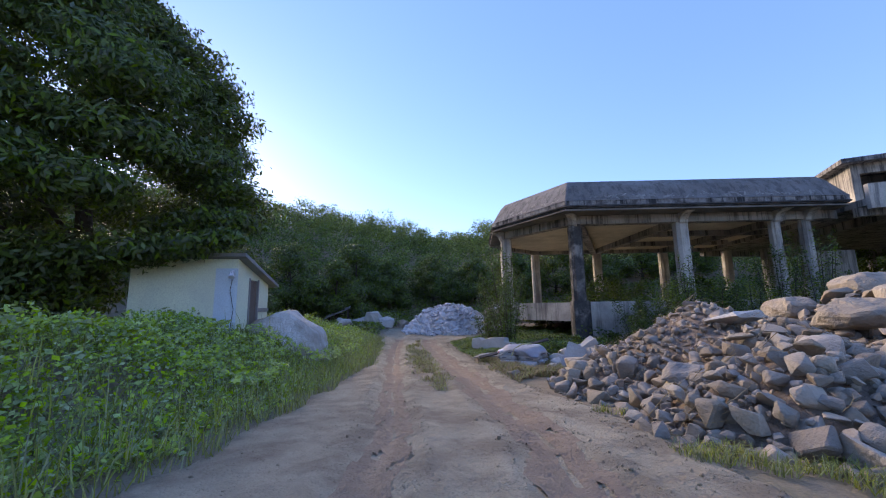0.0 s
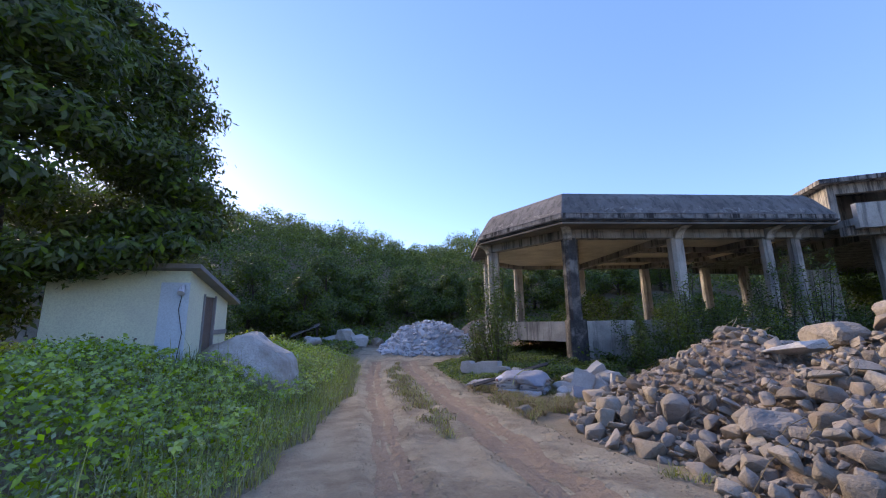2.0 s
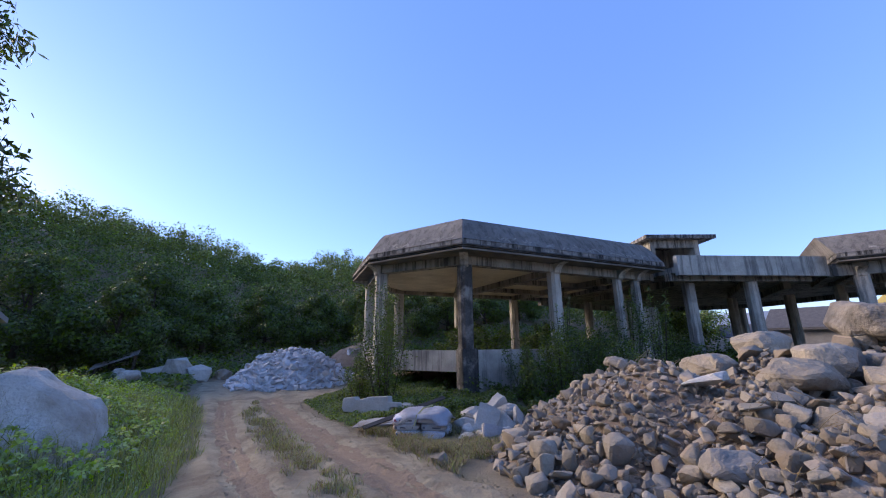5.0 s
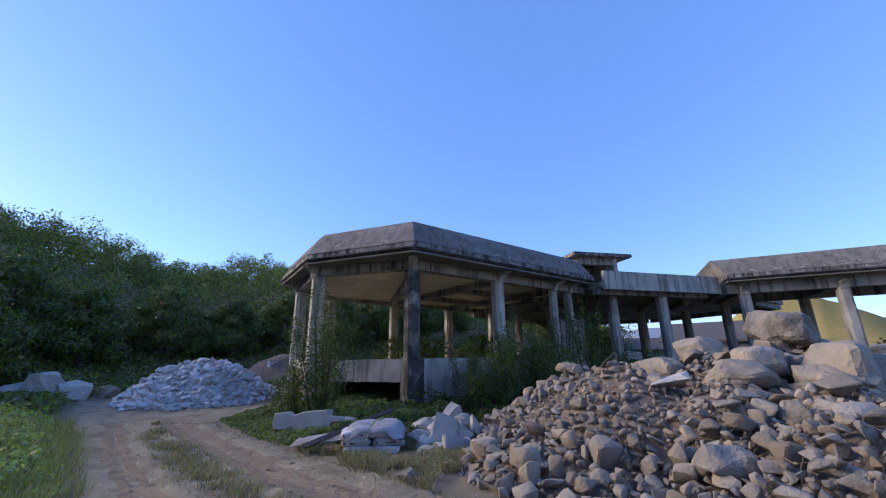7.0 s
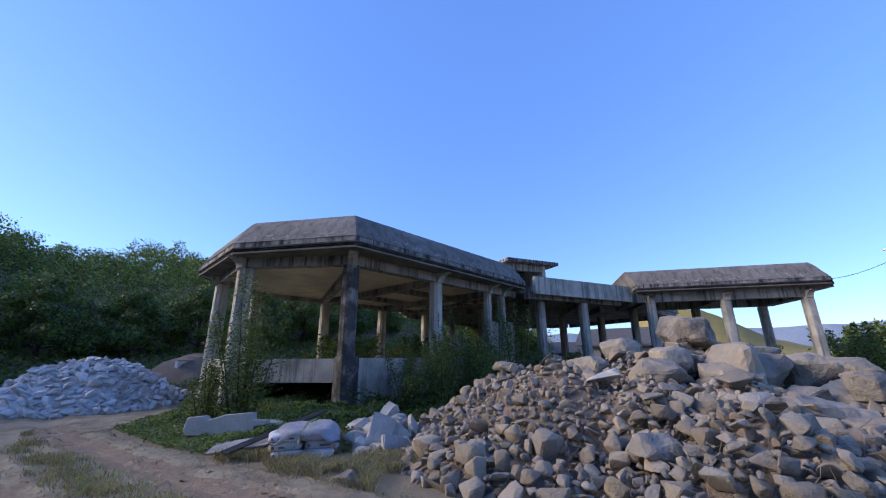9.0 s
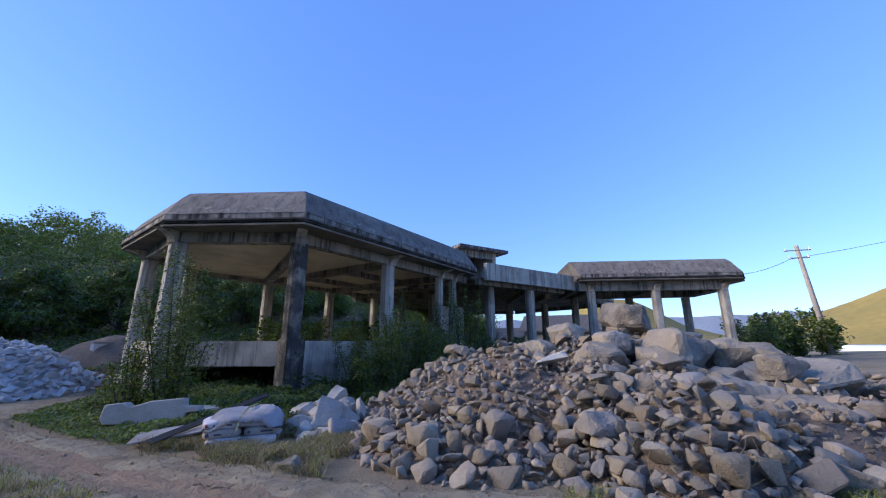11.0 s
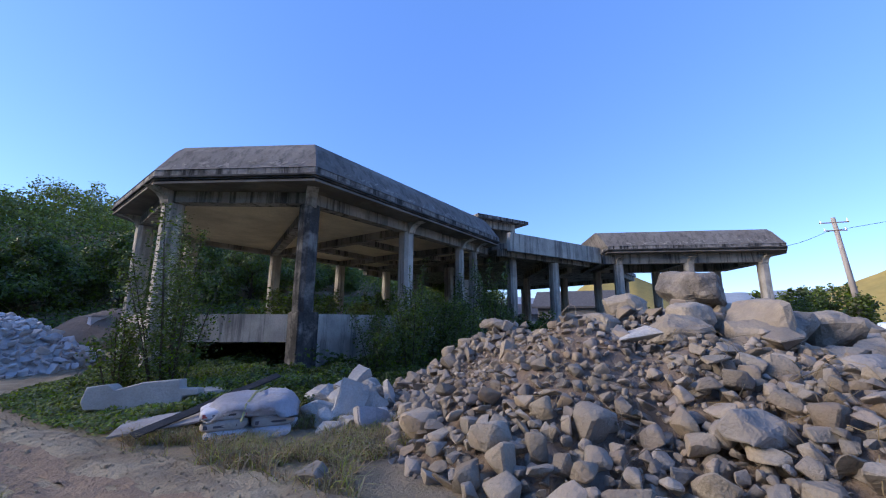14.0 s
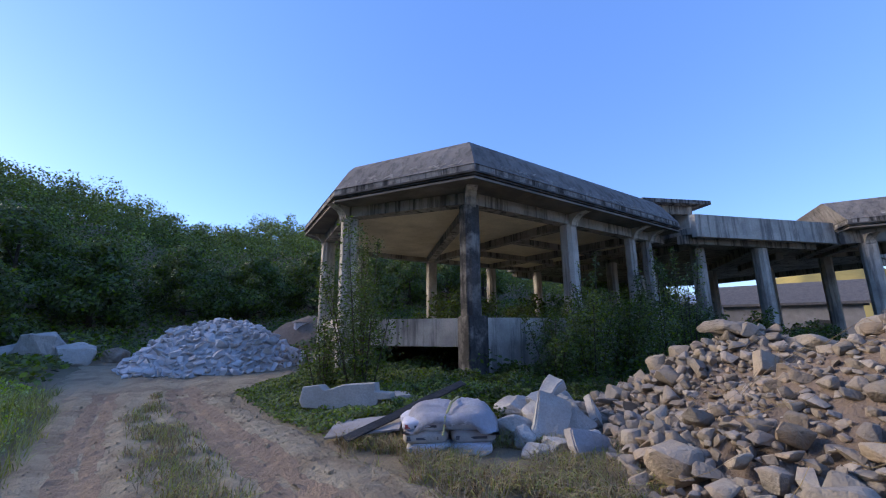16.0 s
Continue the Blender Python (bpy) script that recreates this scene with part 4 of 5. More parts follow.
def gravel_mound():
    cx, cy = 3.6, 27.0
    me = sheet("gravel_mound", np.arange(cx - 3, cx + 3.1, 0.15), np.arange(cy - 3, cy + 3.1, 0.15),
               lambda x, y: land(x, y) - 0.06 + max(0.0, 1.3 * (1 - ((x - cx) / 2.6) ** 2 - ((y - cy) / 2.4) ** 2) * 1.0 + 0.14 * fbm(x, y, 0.9)))
    tagged(link("gravel_mound", me, M_SOIL), "brown gravel mound behind the pavilion", "gravel mound")


gravel_mound()


def lean_to():
    """A slanting sheet roof on crooked posts at the wood's edge."""
    x, y = -8.0, 24.8
    z = land(x, y)
    t = empty("lean_to", "low shelter with a slanting grey sheet roof under trees", "shelter", at=(x, y, z))
    m = Matrix.Translation((x, y, z + 0.8)) @ Euler((radians(8), radians(-22), radians(8))).to_matrix().to_4x4()
    bm = bmesh.new()
    for k in range(10):
        box(bm, -0.85, -0.65 + k * 0.13, 0.0, 0.85, -0.65 + k * 0.13 + 0.128, 0.03 + 0.02 * (k % 2), 0, m)
    part("roof_sheet", bm, M_TRIM, t, "weathered grey corrugated sheet")
    for i, j in ((-0.7, -0.5), (0.7, -0.5), (-0.7, 0.5), (0.7, 0.5)):
        h = (m @ Vector((i, j, 0.0))).copy()
        part("post", tube(bmesh.new(), [(h.x, h.y, land(h.x, h.y) - 0.1), (h.x + 0.03, h.y, h.z)], 0.05, 0.04, 7), M_BARK, t)


lean_to()


def low_wall():
    w = empty("low_wall", "short whitewashed block wall beside the gravel mound", "wall", at=(3.2, 26.3, land(3.2, 26.3)))
    z = land(3.2, 26.3) - 0.1
    part("wall_body", beam(bmesh.new(), (2.75, 26.1), (3.7, 26.5), 0.2, z, z + 1.2), M_SACK, w)
    part("coping", beam(bmesh.new(), (2.7, 26.08), (3.75, 26.52), 0.28, z + 1.202, z + 1.27), M_BOARD, w, "grey coping strip")


low_wall()


# ---------------------------------------------------------------- sacks, boards and broken slabs
def sack(parent, x, y, z, rz, material, seed, w=0.62, d=0.4, h=0.15, name="sack"):
    rng = np.random.default_rng(seed)
    v, f = ico(4)
    s = np.sign(v) * np.abs(v) ** np.array([0.42, 0.42, 0.6])
    s = s * np.array([w / 2, d / 2, h / 2])
    off = rng.uniform(0, 30, 3)
    for i in range(len(s)):
        q = Vector(s[i] * 6 + off)
        s[i] += np.array([0.4, 0.4, 1.0]) * 0.02 * noise.noise(q)
    s[:, 2] *= 1 - 0.25 * (np.abs(s[:, 0]) / (w / 2)) ** 4
    me = mesh_np(name, s, f)
    me.polygons.foreach_set("use_smooth", [True] * len(me.polygons))
    ob = link(name, me, material, parent)
    ob.matrix_parent_inverse = Matrix()
    ob.matrix_basis = Matrix.Translation(Vector((x, y, z)) - parent.location) @ Euler((0, 0, rz)).to_matrix().to_4x4()
    return ob


def mark(parent, name, material, x, z, w, h, front):
    """A printed bar on a sack's front."""
    bm = bmesh.new()
    box(bm, x - w / 2, -front - 0.004, z - h / 2, x + w / 2, -front + 0.01, z + h / 2)
    ob = part(name, bm, material, parent)
    ob.matrix_parent_inverse = Matrix()
    return ob


def sack_stack():
    cx, cy = 1.95, 11.55
    base = land(cx, cy) + 0.02
    st = empty("sack_stack", "stack of printed cement sacks under white plastic", "sack stack", at=(cx, cy, base))
    a = radians(-36)
    u, v = Vector((math.cos(a), math.sin(a))), Vector((-math.sin(a), math.cos(a)))
    k = 0
    for layer in range(3):
        for i in (-1, 1):
            for j in range(3):
                p = Vector((cx, cy)) + u * (i * 0.3 + 0.05 * math.sin(k * 3.7) - 0.05 * layer) + v * ((j - 1) * 0.37 + 0.04 * math.sin(k * 5.1) + (0.04 * layer if j == 0 else 0))
                s = sack(st, p.x, p.y, base + 0.09 + layer * 0.145, a + 0.13 * math.sin(k * 2.3), M_SACK if (layer + i) % 2 else M_PAPER, 60 + k, 0.62, 0.42, 0.17)
                k += 1
                if j == 0:
                    mark(s, "print_band", M_BLUE if (layer == 0 and i < 0) else M_INK, 0.02, 0.0, 0.3, 0.03, 0.205)
                    mark(s, "print_block", M_BLUE if (layer == 0 and i < 0) else M_RED if layer == 2 else M_INK, -0.22, 0.0, 0.07, 0.05, 0.198)
    # plastic cover, draped and wrinkled
    bm = bmesh.new()
    n = 26
    grid = {}
    for i in range(n + 1):
        for j in range(n + 1):
            x, y = (i / n - 0.5) * 1.32, (j / n - 0.5) * 1.2
            e = (abs(x / 0.66) ** 3 + abs(y / 0.6) ** 3) ** (1 / 3)
            z = 0.53 - 0.15 * e ** 8 + 0.03 * fbm(x, y, 2.6, 8.0) + 0.016 * fbm(x, y, 9.0, 3.0) + 0.05 * abs(math.sin(x * 5.0)) ** 0.6 - 0.03 * abs(math.cos(y * 8.0)) ** 8
            grid[i, j] = bm.verts.new((cx + u.x * x + v.x * y, cy + u.y * x + v.y * y, base + max(z, 0.3)))
    for i in range(n):
        for j in range(n):
            bm.faces.new((grid[i, j], grid[i + 1, j], grid[i + 1, j + 1], grid[i, j + 1]))
    bmesh.ops.solidify(bm, geom=bm.faces, thickness=0.006)
    part("plastic_cover", bm, M_SACK, st, "crumpled white plastic cover", smooth=True)
    p0, p1 = Vector((cx, cy)) + v * 0.35 + u * 0.1, Vector((cx, cy)) - v * 0.66 - u * 0.1
    bm = bmesh.new()
    tube(bm, [(p0.x, p0.y, base + 0.6), (*(p0 * 0.5 + p1 * 0.5), base + 0.61), (*(p0 * 0.12 + p1 * 0.88), base + 0.5), (p1.x, p1.y, base + 0.3)], 0.018, 0.018, 6)
    part("strap", bm, M_YEL, st, "yellow tie strap")


sack_stack()


def board(name, x, y, z, w, d, t, turn, material, label, category):
    bm = bmesh.new()
    box(bm, -w / 2, -d / 2, 0, w / 2, d / 2, t, 0.006)
    bmesh.ops.subdivide_edges(bm, edges=[e for e in bm.edges if e.calc_length() > 0.3], cuts=5, use_grid_fill=True)
    for q in bm.verts:
        q.co.z += 0.02 * fbm(q.co.x, q.co.y, 1.4, x)
    ob = tagged(part(name, bm, material), label, category)
    ob.matrix_basis = Matrix.LocRotScale(Vector((x, y, z)), Euler([radians(q) for q in turn]), None)
    return ob


board("grey_board", 1.32, 13.0, 0.2, 1.0, 0.7, 0.03, (2, -4, -52), M_PAPER, "weathered tan board under another in grass", "board")
board("grey_board", 1.08, 12.7, 0.29, 1.15, 0.72, 0.03, (5, -6, -34), M_BOARD, "weathered grey board lying in grass", "board")
# Black strip stands for a propped sheet's dark edge and the shade beneath.
board("dark_sheet", 1.8, 12.5, 0.52, 2.5, 0.15, 0.03, (22, -12, 9), M_BLACK, "dark edge and shaded underside of a sheet propped against the sacks", "sheet")


def block(x, y, z, w, d, h, turn, seed, label="broken pale concrete slab", material=None):
    """A broken slab: a chipped, slightly skewed block."""
    rng = np.random.default_rng(seed)
    bm = bmesh.new()
    box(bm, -w / 2, -d / 2, -h / 2, w / 2, d / 2, h / 2, 0.02)
    bmesh.ops.subdivide_edges(bm, edges=[e for e in bm.edges if e.calc_length() > 0.12], cuts=3, use_grid_fill=True)
    sk = rng.uniform(-0.35, 0.35, 4)
    for q in bm.verts:
        q.co.x += sk[0] * q.co.y + sk[1] * q.co.z
        q.co.y += sk[2] * q.co.x
        q.co += Vector((1, 1, 1)) * 0.07 * noise.noise(q.co * 3 + Vector((seed, 0, 0)))
    ob = tagged(part("broken_slab", bm, material or M_SLAB), label, "slab", "broken slabs")
    m = Euler([radians(a) for a in turn]).to_matrix().to_4x4()
    ob.matrix_basis = Matrix.Translation((x, y, z)) @ m
    return ob


def channel_slab(x, y, z, rz):
    """A broken precast piece: a long bar rising to a squared block with a stepped end."""
    prof = ((-0.98, 0.0), (-0.95, 0.26), (-0.62, 0.32), (-0.5, 0.22), (-0.1, 0.36), (0.5, 0.43), (0.53, 0.27), (0.84, 0.27), (0.85, 0.16), (0.6, 0.12), (0.55, -0.12), (-0.9, -0.12))
    bm = bmesh.new()
    sides = [[bm.verts.new((u, v, w)) for u, w in prof] for v in (-0.17, 0.17)]
    n = len(prof)
    for i in range(n):
        j = (i + 1) % n
        bm.faces.new((sides[0][i], sides[0][j], sides[1][j], sides[1][i]))
    bm.faces.new(list(reversed(sides[0])))
    bm.faces.new(sides[1])
    bmesh.ops.recalc_face_normals(bm, faces=bm.faces)
    bmesh.ops.bevel(bm, geom=list(bm.edges), offset=0.018, segments=1, affect="EDGES", clamp_overlap=True)
    ob = tagged(part("channel_slab", bm, M_SLAB), "long pale broken concrete channel lying in weeds", "slab")
    ob.matrix_basis = Matrix.LocRotScale(Vector((x, y, z)), Euler((radians(-6), radians(3), radians(rz))), None)
    return ob


channel_slab(1.3, 14.1, 0.38, -41)
for k, (x, y, z, w, d, h, t) in enumerate((
        (2.3, 13.9, 0.4, 0.36, 0.3, 0.2, (2, 3, -30)),
        (3.2, 10.75, 0.48, 0.5, 0.12, 0.75, (-32, 18, -45)), (3.62, 10.7, 0.46, 0.42, 0.14, 0.5, (-24, -15, -30)), (3.75, 11.3, 0.72, 0.75, 0.26, 0.18, (10, -30, 12)), (4.05, 10.6, 0.5, 0.35, 0.12, 0.45, (-30, 35, 10)),
        (2.95, 9.9, 0.36, 0.6, 0.16, 0.34, (-25, 8, -20)), (2.55, 11.9, 0.33, 0.4, 0.3, 0.2, (4, 9, 15)))):
    block(x, y, z, w, d, h, t, 70 + k, material=M_BOARD if k == 5 else M_SLAB)
for k, (x, y, z, r, fl) in enumerate(((3.0, 11.3, 0.16, 0.33, 0.8), (2.75, 10.85, 0.14, 0.24, 0.9), (3.4, 11.15, 0.3, 0.3, 0.8), (4.3, 11.5, 0.3, 0.42, 0.6), (3.5, 11.8, 0.16, 0.45, 0.8), (3.0, 10.45, 0.14, 0.24, 0.7), (4.2, 11.0, 0.35, 0.28, 0.6), (4.6, 11.9, 0.15, 0.45, 0.8), (3.85, 10.9, 0.3, 0.25, 0.7), (2.5, 10.4, 0.14, 0.2, 0.6), (3.3, 10.2, 0.2, 0.26, 0.7), (4.9, 10.9, 0.18, 0.35, 0.6))):
    boulder(x, y, r, 580 + k, 1.1, 0.85, fl, k * 0.9, tilt=0.4 * math.sin(k * 1.9), z=z, material=M_SLAB, label="chunk of pale broken stone beside the rubble", sink=0.05)


# ---------------------------------------------------------------- plants
def crown_points(rng, lobes, n, shell=0.35):
    """Points in the outer shells of a set of flattened lobes."""
    w = np.array([l[3] ** 2 for l in lobes])
    pick = rng.choice(len(lobes), n, p=w / w.sum())
    L = np.array([[l[0], l[1], l[2], l[3], l[4]] for l in lobes])[pick]
    d = rng.normal(size=(n, 3))
    d /= np.linalg.norm(d, axis=1)[:, None]
    r = L[:, 3] * (1 - shell * rng.random(n) ** 1.4) * (1 + 0.14 * rng.normal(size=n))
    p = L[:, :3] + d * r[:, None] * np.stack([np.ones(n), np.ones(n), L[:, 4]], 1)
    return p, unit(d * np.array([1, 1, 1.3]) + np.array([0, 0, 0.35]))


def tree(name, x, y, h, spread, z_low, n, leaf, seed, label, lobes_n=16, aspect=0.42, droop=0.3, flat=0.6, trunk=0.2, material=None, sparse=False, shell=0.4, extra=(), clump=1.0):
    rng = np.random.default_rng(seed)
    base = land(x, y) - 0.05
    t = empty(name, label, name.replace("_", " "), at=(x, y, base))
    top = base + h
    lobes = []
    for i in range(lobes_n):
        a = 2.4 * i + rng.uniform(-0.4, 0.4)
        f = (i + 0.5) / lobes_n
        zz = z_low + base + (h - z_low) * (0.1 + 0.85 * f)
        prof = math.sin(math.pi * (0.35 + 0.62 * f)) ** 1.1
        rr = spread * prof * rng.uniform(0.45, 0.75) * (1.5 - 0.5 * clump)
        lr = spread * rng.uniform(0.3, 0.46) * (1 - 0.3 * f) * clump
        lobes.append((x + math.cos(a) * rr, y + math.sin(a) * rr, zz, lr, flat))
    bm = bmesh.new()
    mid = (x + rng.uniform(-0.2, 0.2), y + rng.uniform(-0.2, 0.2), base + h * 0.45)
    tube(bm, [(x, y, base), (x + 0.05, y, base + h * 0.2), mid, (x, y, base + h * 0.85)], trunk, trunk * 0.25, 9)
    part("trunk", bm, M_BARK, t, smooth=True)
    for i, l in enumerate(lobes[: (12 if not sparse else 8)]):
        bm = bmesh.new()
        z0 = min(base + h * 0.7, max(base + h * 0.12, l[2] - l[3] * 1.2))
        tube(bm, [(x, y, z0), (x * 0.6 + l[0] * 0.4, y * 0.6 + l[1] * 0.4, z0 * 0.45 + l[2] * 0.55), (l[0], l[1], l[2])], trunk * 0.3, trunk * 0.08, 5)
        part("limb", bm, M_BARK, t)
    pts, face = crown_points(rng, lobes, n, shell)
    if extra:
        more, turned = crown_points(rng, list(extra), 26000, 0.9)
        pts, face = np.concatenate([pts, more]), np.concatenate([face, turned])
    v, f = leaves(pts, leaf, aspect, droop, rng, face, 0.5)
    part_ob = link("crown", mesh_np("crown", v, f), material or M_LEAF, t)
    return t


tree("chestnut_tree", -11.5, 10.4, 12.4, 5.5, 2.2, 150000, 0.21, 301, "large dark green broadleaf tree overhanging the shed", 90, 0.34, 0.55, 0.42, 0.32, shell=0.6, clump=0.66,
     extra=((-7.1, 8.7, 3.62, 0.8, 0.45), (-8.1, 8.5, 3.5, 0.95, 0.45), (-6.3, 9.1, 3.85, 0.65, 0.45), (-9.8, 8.6, 3.4, 1.3, 0.6), (-11.0, 8.6, 2.8, 1.6, 0.7), (-12.6, 8.0, 2.7, 1.7, 0.7), (-10.2, 9.2, 2.5, 1.0, 0.7), (-7.2, 10.5, 4.6, 1.2, 0.4), (-8.5, 11.0, 4.8, 1.3, 0.5)))
tree("chestnut_tree", -14.5, 6.0, 11.0, 5.0, 0.6, 30000, 0.28, 302, "dark green broadleaf tree in the thicket", 22, 0.3, 0.4, 0.5, 0.3, shell=0.5)
k = 0
for x, y, h, sp, col in ((-12.0, 19.5, 4.8, 2.7, 0), (-8.5, 26.0, 4.4, 2.6, 0), (-5.5, 30.5, 4.1, 2.4, 0), (-2.0, 33.0, 4.4, 2.6, 0), (1.8, 33.5, 4.1, 2.4, 0), (5.2, 32.5, 4.4, 2.4, 0), (9.0, 33.0, 4.8, 2.7, 0),
                         (-12.5, 27.0, 5.4, 2.9, 0), (13.0, 33.5, 4.4, 2.6, 0), (17.5, 34.5, 4.1, 2.6, 0), (-17.0, 22.0, 5.4, 3.0, 0), (-8.8, 32.5, 5.1, 2.8, 0), (22.0, 35.0, 4.1, 2.6, 0)):
    tree("hedgerow_tree", x, y, h, sp, 0.2, 12000, 0.19, 320 + k, "dense green tree at the foot of the hill", 14, 0.5, 0.2, 0.7, 0.14, shell=0.45)
    k += 1


def shrub(x, y, h, spread, n, leaf, seed, label, stems=9, material=None, z=None):
    """Upright stems with leaves along them."""
    rng = np.random.default_rng(seed)
    base = (land(x, y) if z is None else z) - 0.03
    s = empty("shrub", label, "shrub", at=(x, y, base))
    pts = []
    for i in range(stems):
        a, r = rng.uniform(0, 6.28), spread * math.sqrt(rng.random())
        hh = h * rng.uniform(0.55, 1.0)
        x1, y1 = x + math.cos(a) * r, y + math.sin(a) * r
        line = [(x + (x1 - x) * 0.25, y + (y1 - y) * 0.25, base), (x + (x1 - x) * 0.6, y + (y1 - y) * 0.6, base + hh * 0.5), (x1, y1, base + hh)]
        part("stem", tube(bmesh.new(), line, 0.022, 0.006, 5), M_BARK, s)
        q = np.array(line)
        t = rng.random(n // stems) ** 0.8 * 0.95 + 0.05
        p = np.where(t[:, None] < 0.5, q[0] + (q[1] - q[0]) * (t[:, None] * 2), q[1] + (q[2] - q[1]) * (t[:, None] * 2 - 1))
        wob = (0.12 + 0.3 * np.sin(np.pi * np.clip(t, 0.1, 1)))[:, None]
        pts.append(p + rng.normal(size=p.shape) * wob * np.array([1, 1, 0.7]) * spread * 0.5)
    p = np.concatenate(pts)
    p[:, 2] = np.maximum(p[:, 2], base + 0.05)
    v, f = leaves(p, leaf, 0.5, 0.1, rng)
    link("foliage", mesh_np("foliage", v, f), material or M_LEAF, s)
    return s


shrub(2.0, 15.3, 4.4, 1.15, 9000, 0.08, 401, "tall leafy shrub growing against the pavilion", 13)
shrub(1.3, 15.9, 2.0, 0.8, 2800, 0.08, 402, "low leafy shrub at the pavilion's corner", 9)
for k, (x, y, h, sp, n) in enumerate(((6.6, 13.5, 1.7, 0.9, 3500), (7.8, 13.2, 2.3, 1.1, 5500), (9.1, 13.1, 2.5, 1.1, 5500), (10.4, 13.2, 2.4, 1.1, 5000), (11.6, 13.3, 3.3, 0.9, 3500), (12.6, 12.9, 3.9, 0.8, 2600), (14.0, 13.0, 2.6, 1.1, 4000), (8.4, 13.6, 3.6, 0.6, 1500))):
    shrub(x, y, h * 1.12, sp, int(n * 1.15), 0.085, 410 + k, "dense leafy shrub in front of the pavilion", 11, M_BANK if k in (1, 3, 5, 7) else M_LEAF)
for k, (x, y, h) in enumerate(((6.5, 18.5, 2.6), (9.0, 20.0, 3.0), (11.5, 18.0, 2.6), (13.2, 21.0, 3.0), (17.5, 15.5, 2.0), (19.0, 14.6, 1.5), (24.0, 8.6, 2.6), (27.5, 5.5, 2.4), (33.0, 1.0, 3.0))):
    shrub(x, y, h, 1.3, 3200, 0.17, 430 + k, "wild shrub growing inside the open pavilion" if k < 4 else "wild shrub beside the concrete columns", 11)


def stuff(name, v, f, material, label, category):
    return tagged(link(name, mesh_np(name, v, f), material), label, category, kind="stuff")


def cover(rng, n, area, keep):
    p = np.stack([rng.uniform(area[0], area[1], n), rng.uniform(area[2], area[3], n)], 1)
    return p[[keep(a, b) for a, b in p]]


def weeds():
    rng = np.random.default_rng(71)

    def inside(x, y):
        if x > road_left(y) - 0.15 - 0.25 * rng.random() + 0.25 * fbm(3, y, 0.7):
            return False
        if -9.1 < x < -6.05 and 9.35 < y < 12.4:
            return False
        return rng.random() < (1.0 if x > -8 else 0.6)

    p = cover(rng, 230000, (-13, -2.6, -2.5, 19.5), inside)
    z = []
    for x, y in p:
        e = min(1.0, (road_left(y) - x) / 2.2)
        tall = (0.1 + 0.56 * e) * (0.8 + 0.5 * fbm(x, y, 0.55, 6.0) + 0.42 * fbm(x, y, 2.1, 2.0))
        if y > 8.2 and -7.2 < x < -3.2 and y < 12.5:
            tall *= 0.45
        z.append(land(x, y) + max(0.05, tall) * rng.random() ** 0.45)
    q = np.column_stack([p, z])
    v, f = leaves(q, 0.05 + 0.06 * rng.random(len(q)) ** 2, 0.6, 0.0, rng, np.tile([0.15, -0.35, 1.0], (len(q), 1)), 0.7)
    stuff("weeds", v, f, M_WEED, "rank green weeds covering the bank", "weeds")
    p = cover(rng, 26000, (-8, -2.4, -2, 19.5), lambda x, y: road_left(y) - 1.6 * rng.random() ** 1.5 - 0.05 < x + 0.0 and x < road_left(y) + 0.12 + 0.25 * fbm(3, y, 0.7))
    v, f = blades(np.array([(x, y, land(x, y)) for x, y in p]), 0.3, 0.007, rng, 0.7)
    p2 = cover(rng, 14000, (-9, -2.8, -2, 18), lambda x, y: x < road_left(y) - 0.1)
    v2, f2 = blades(np.array([(x, y, land(x, y) + 0.15) for x, y in p2]), 0.42, 0.006, rng, 1.0)
    v, f = np.concatenate([v, v2]), np.concatenate([f, f2 + len(v)])
    stuff("verge_grass", v, f, M_GRASS, "long green grass along the track's edge", "grass")


weeds()


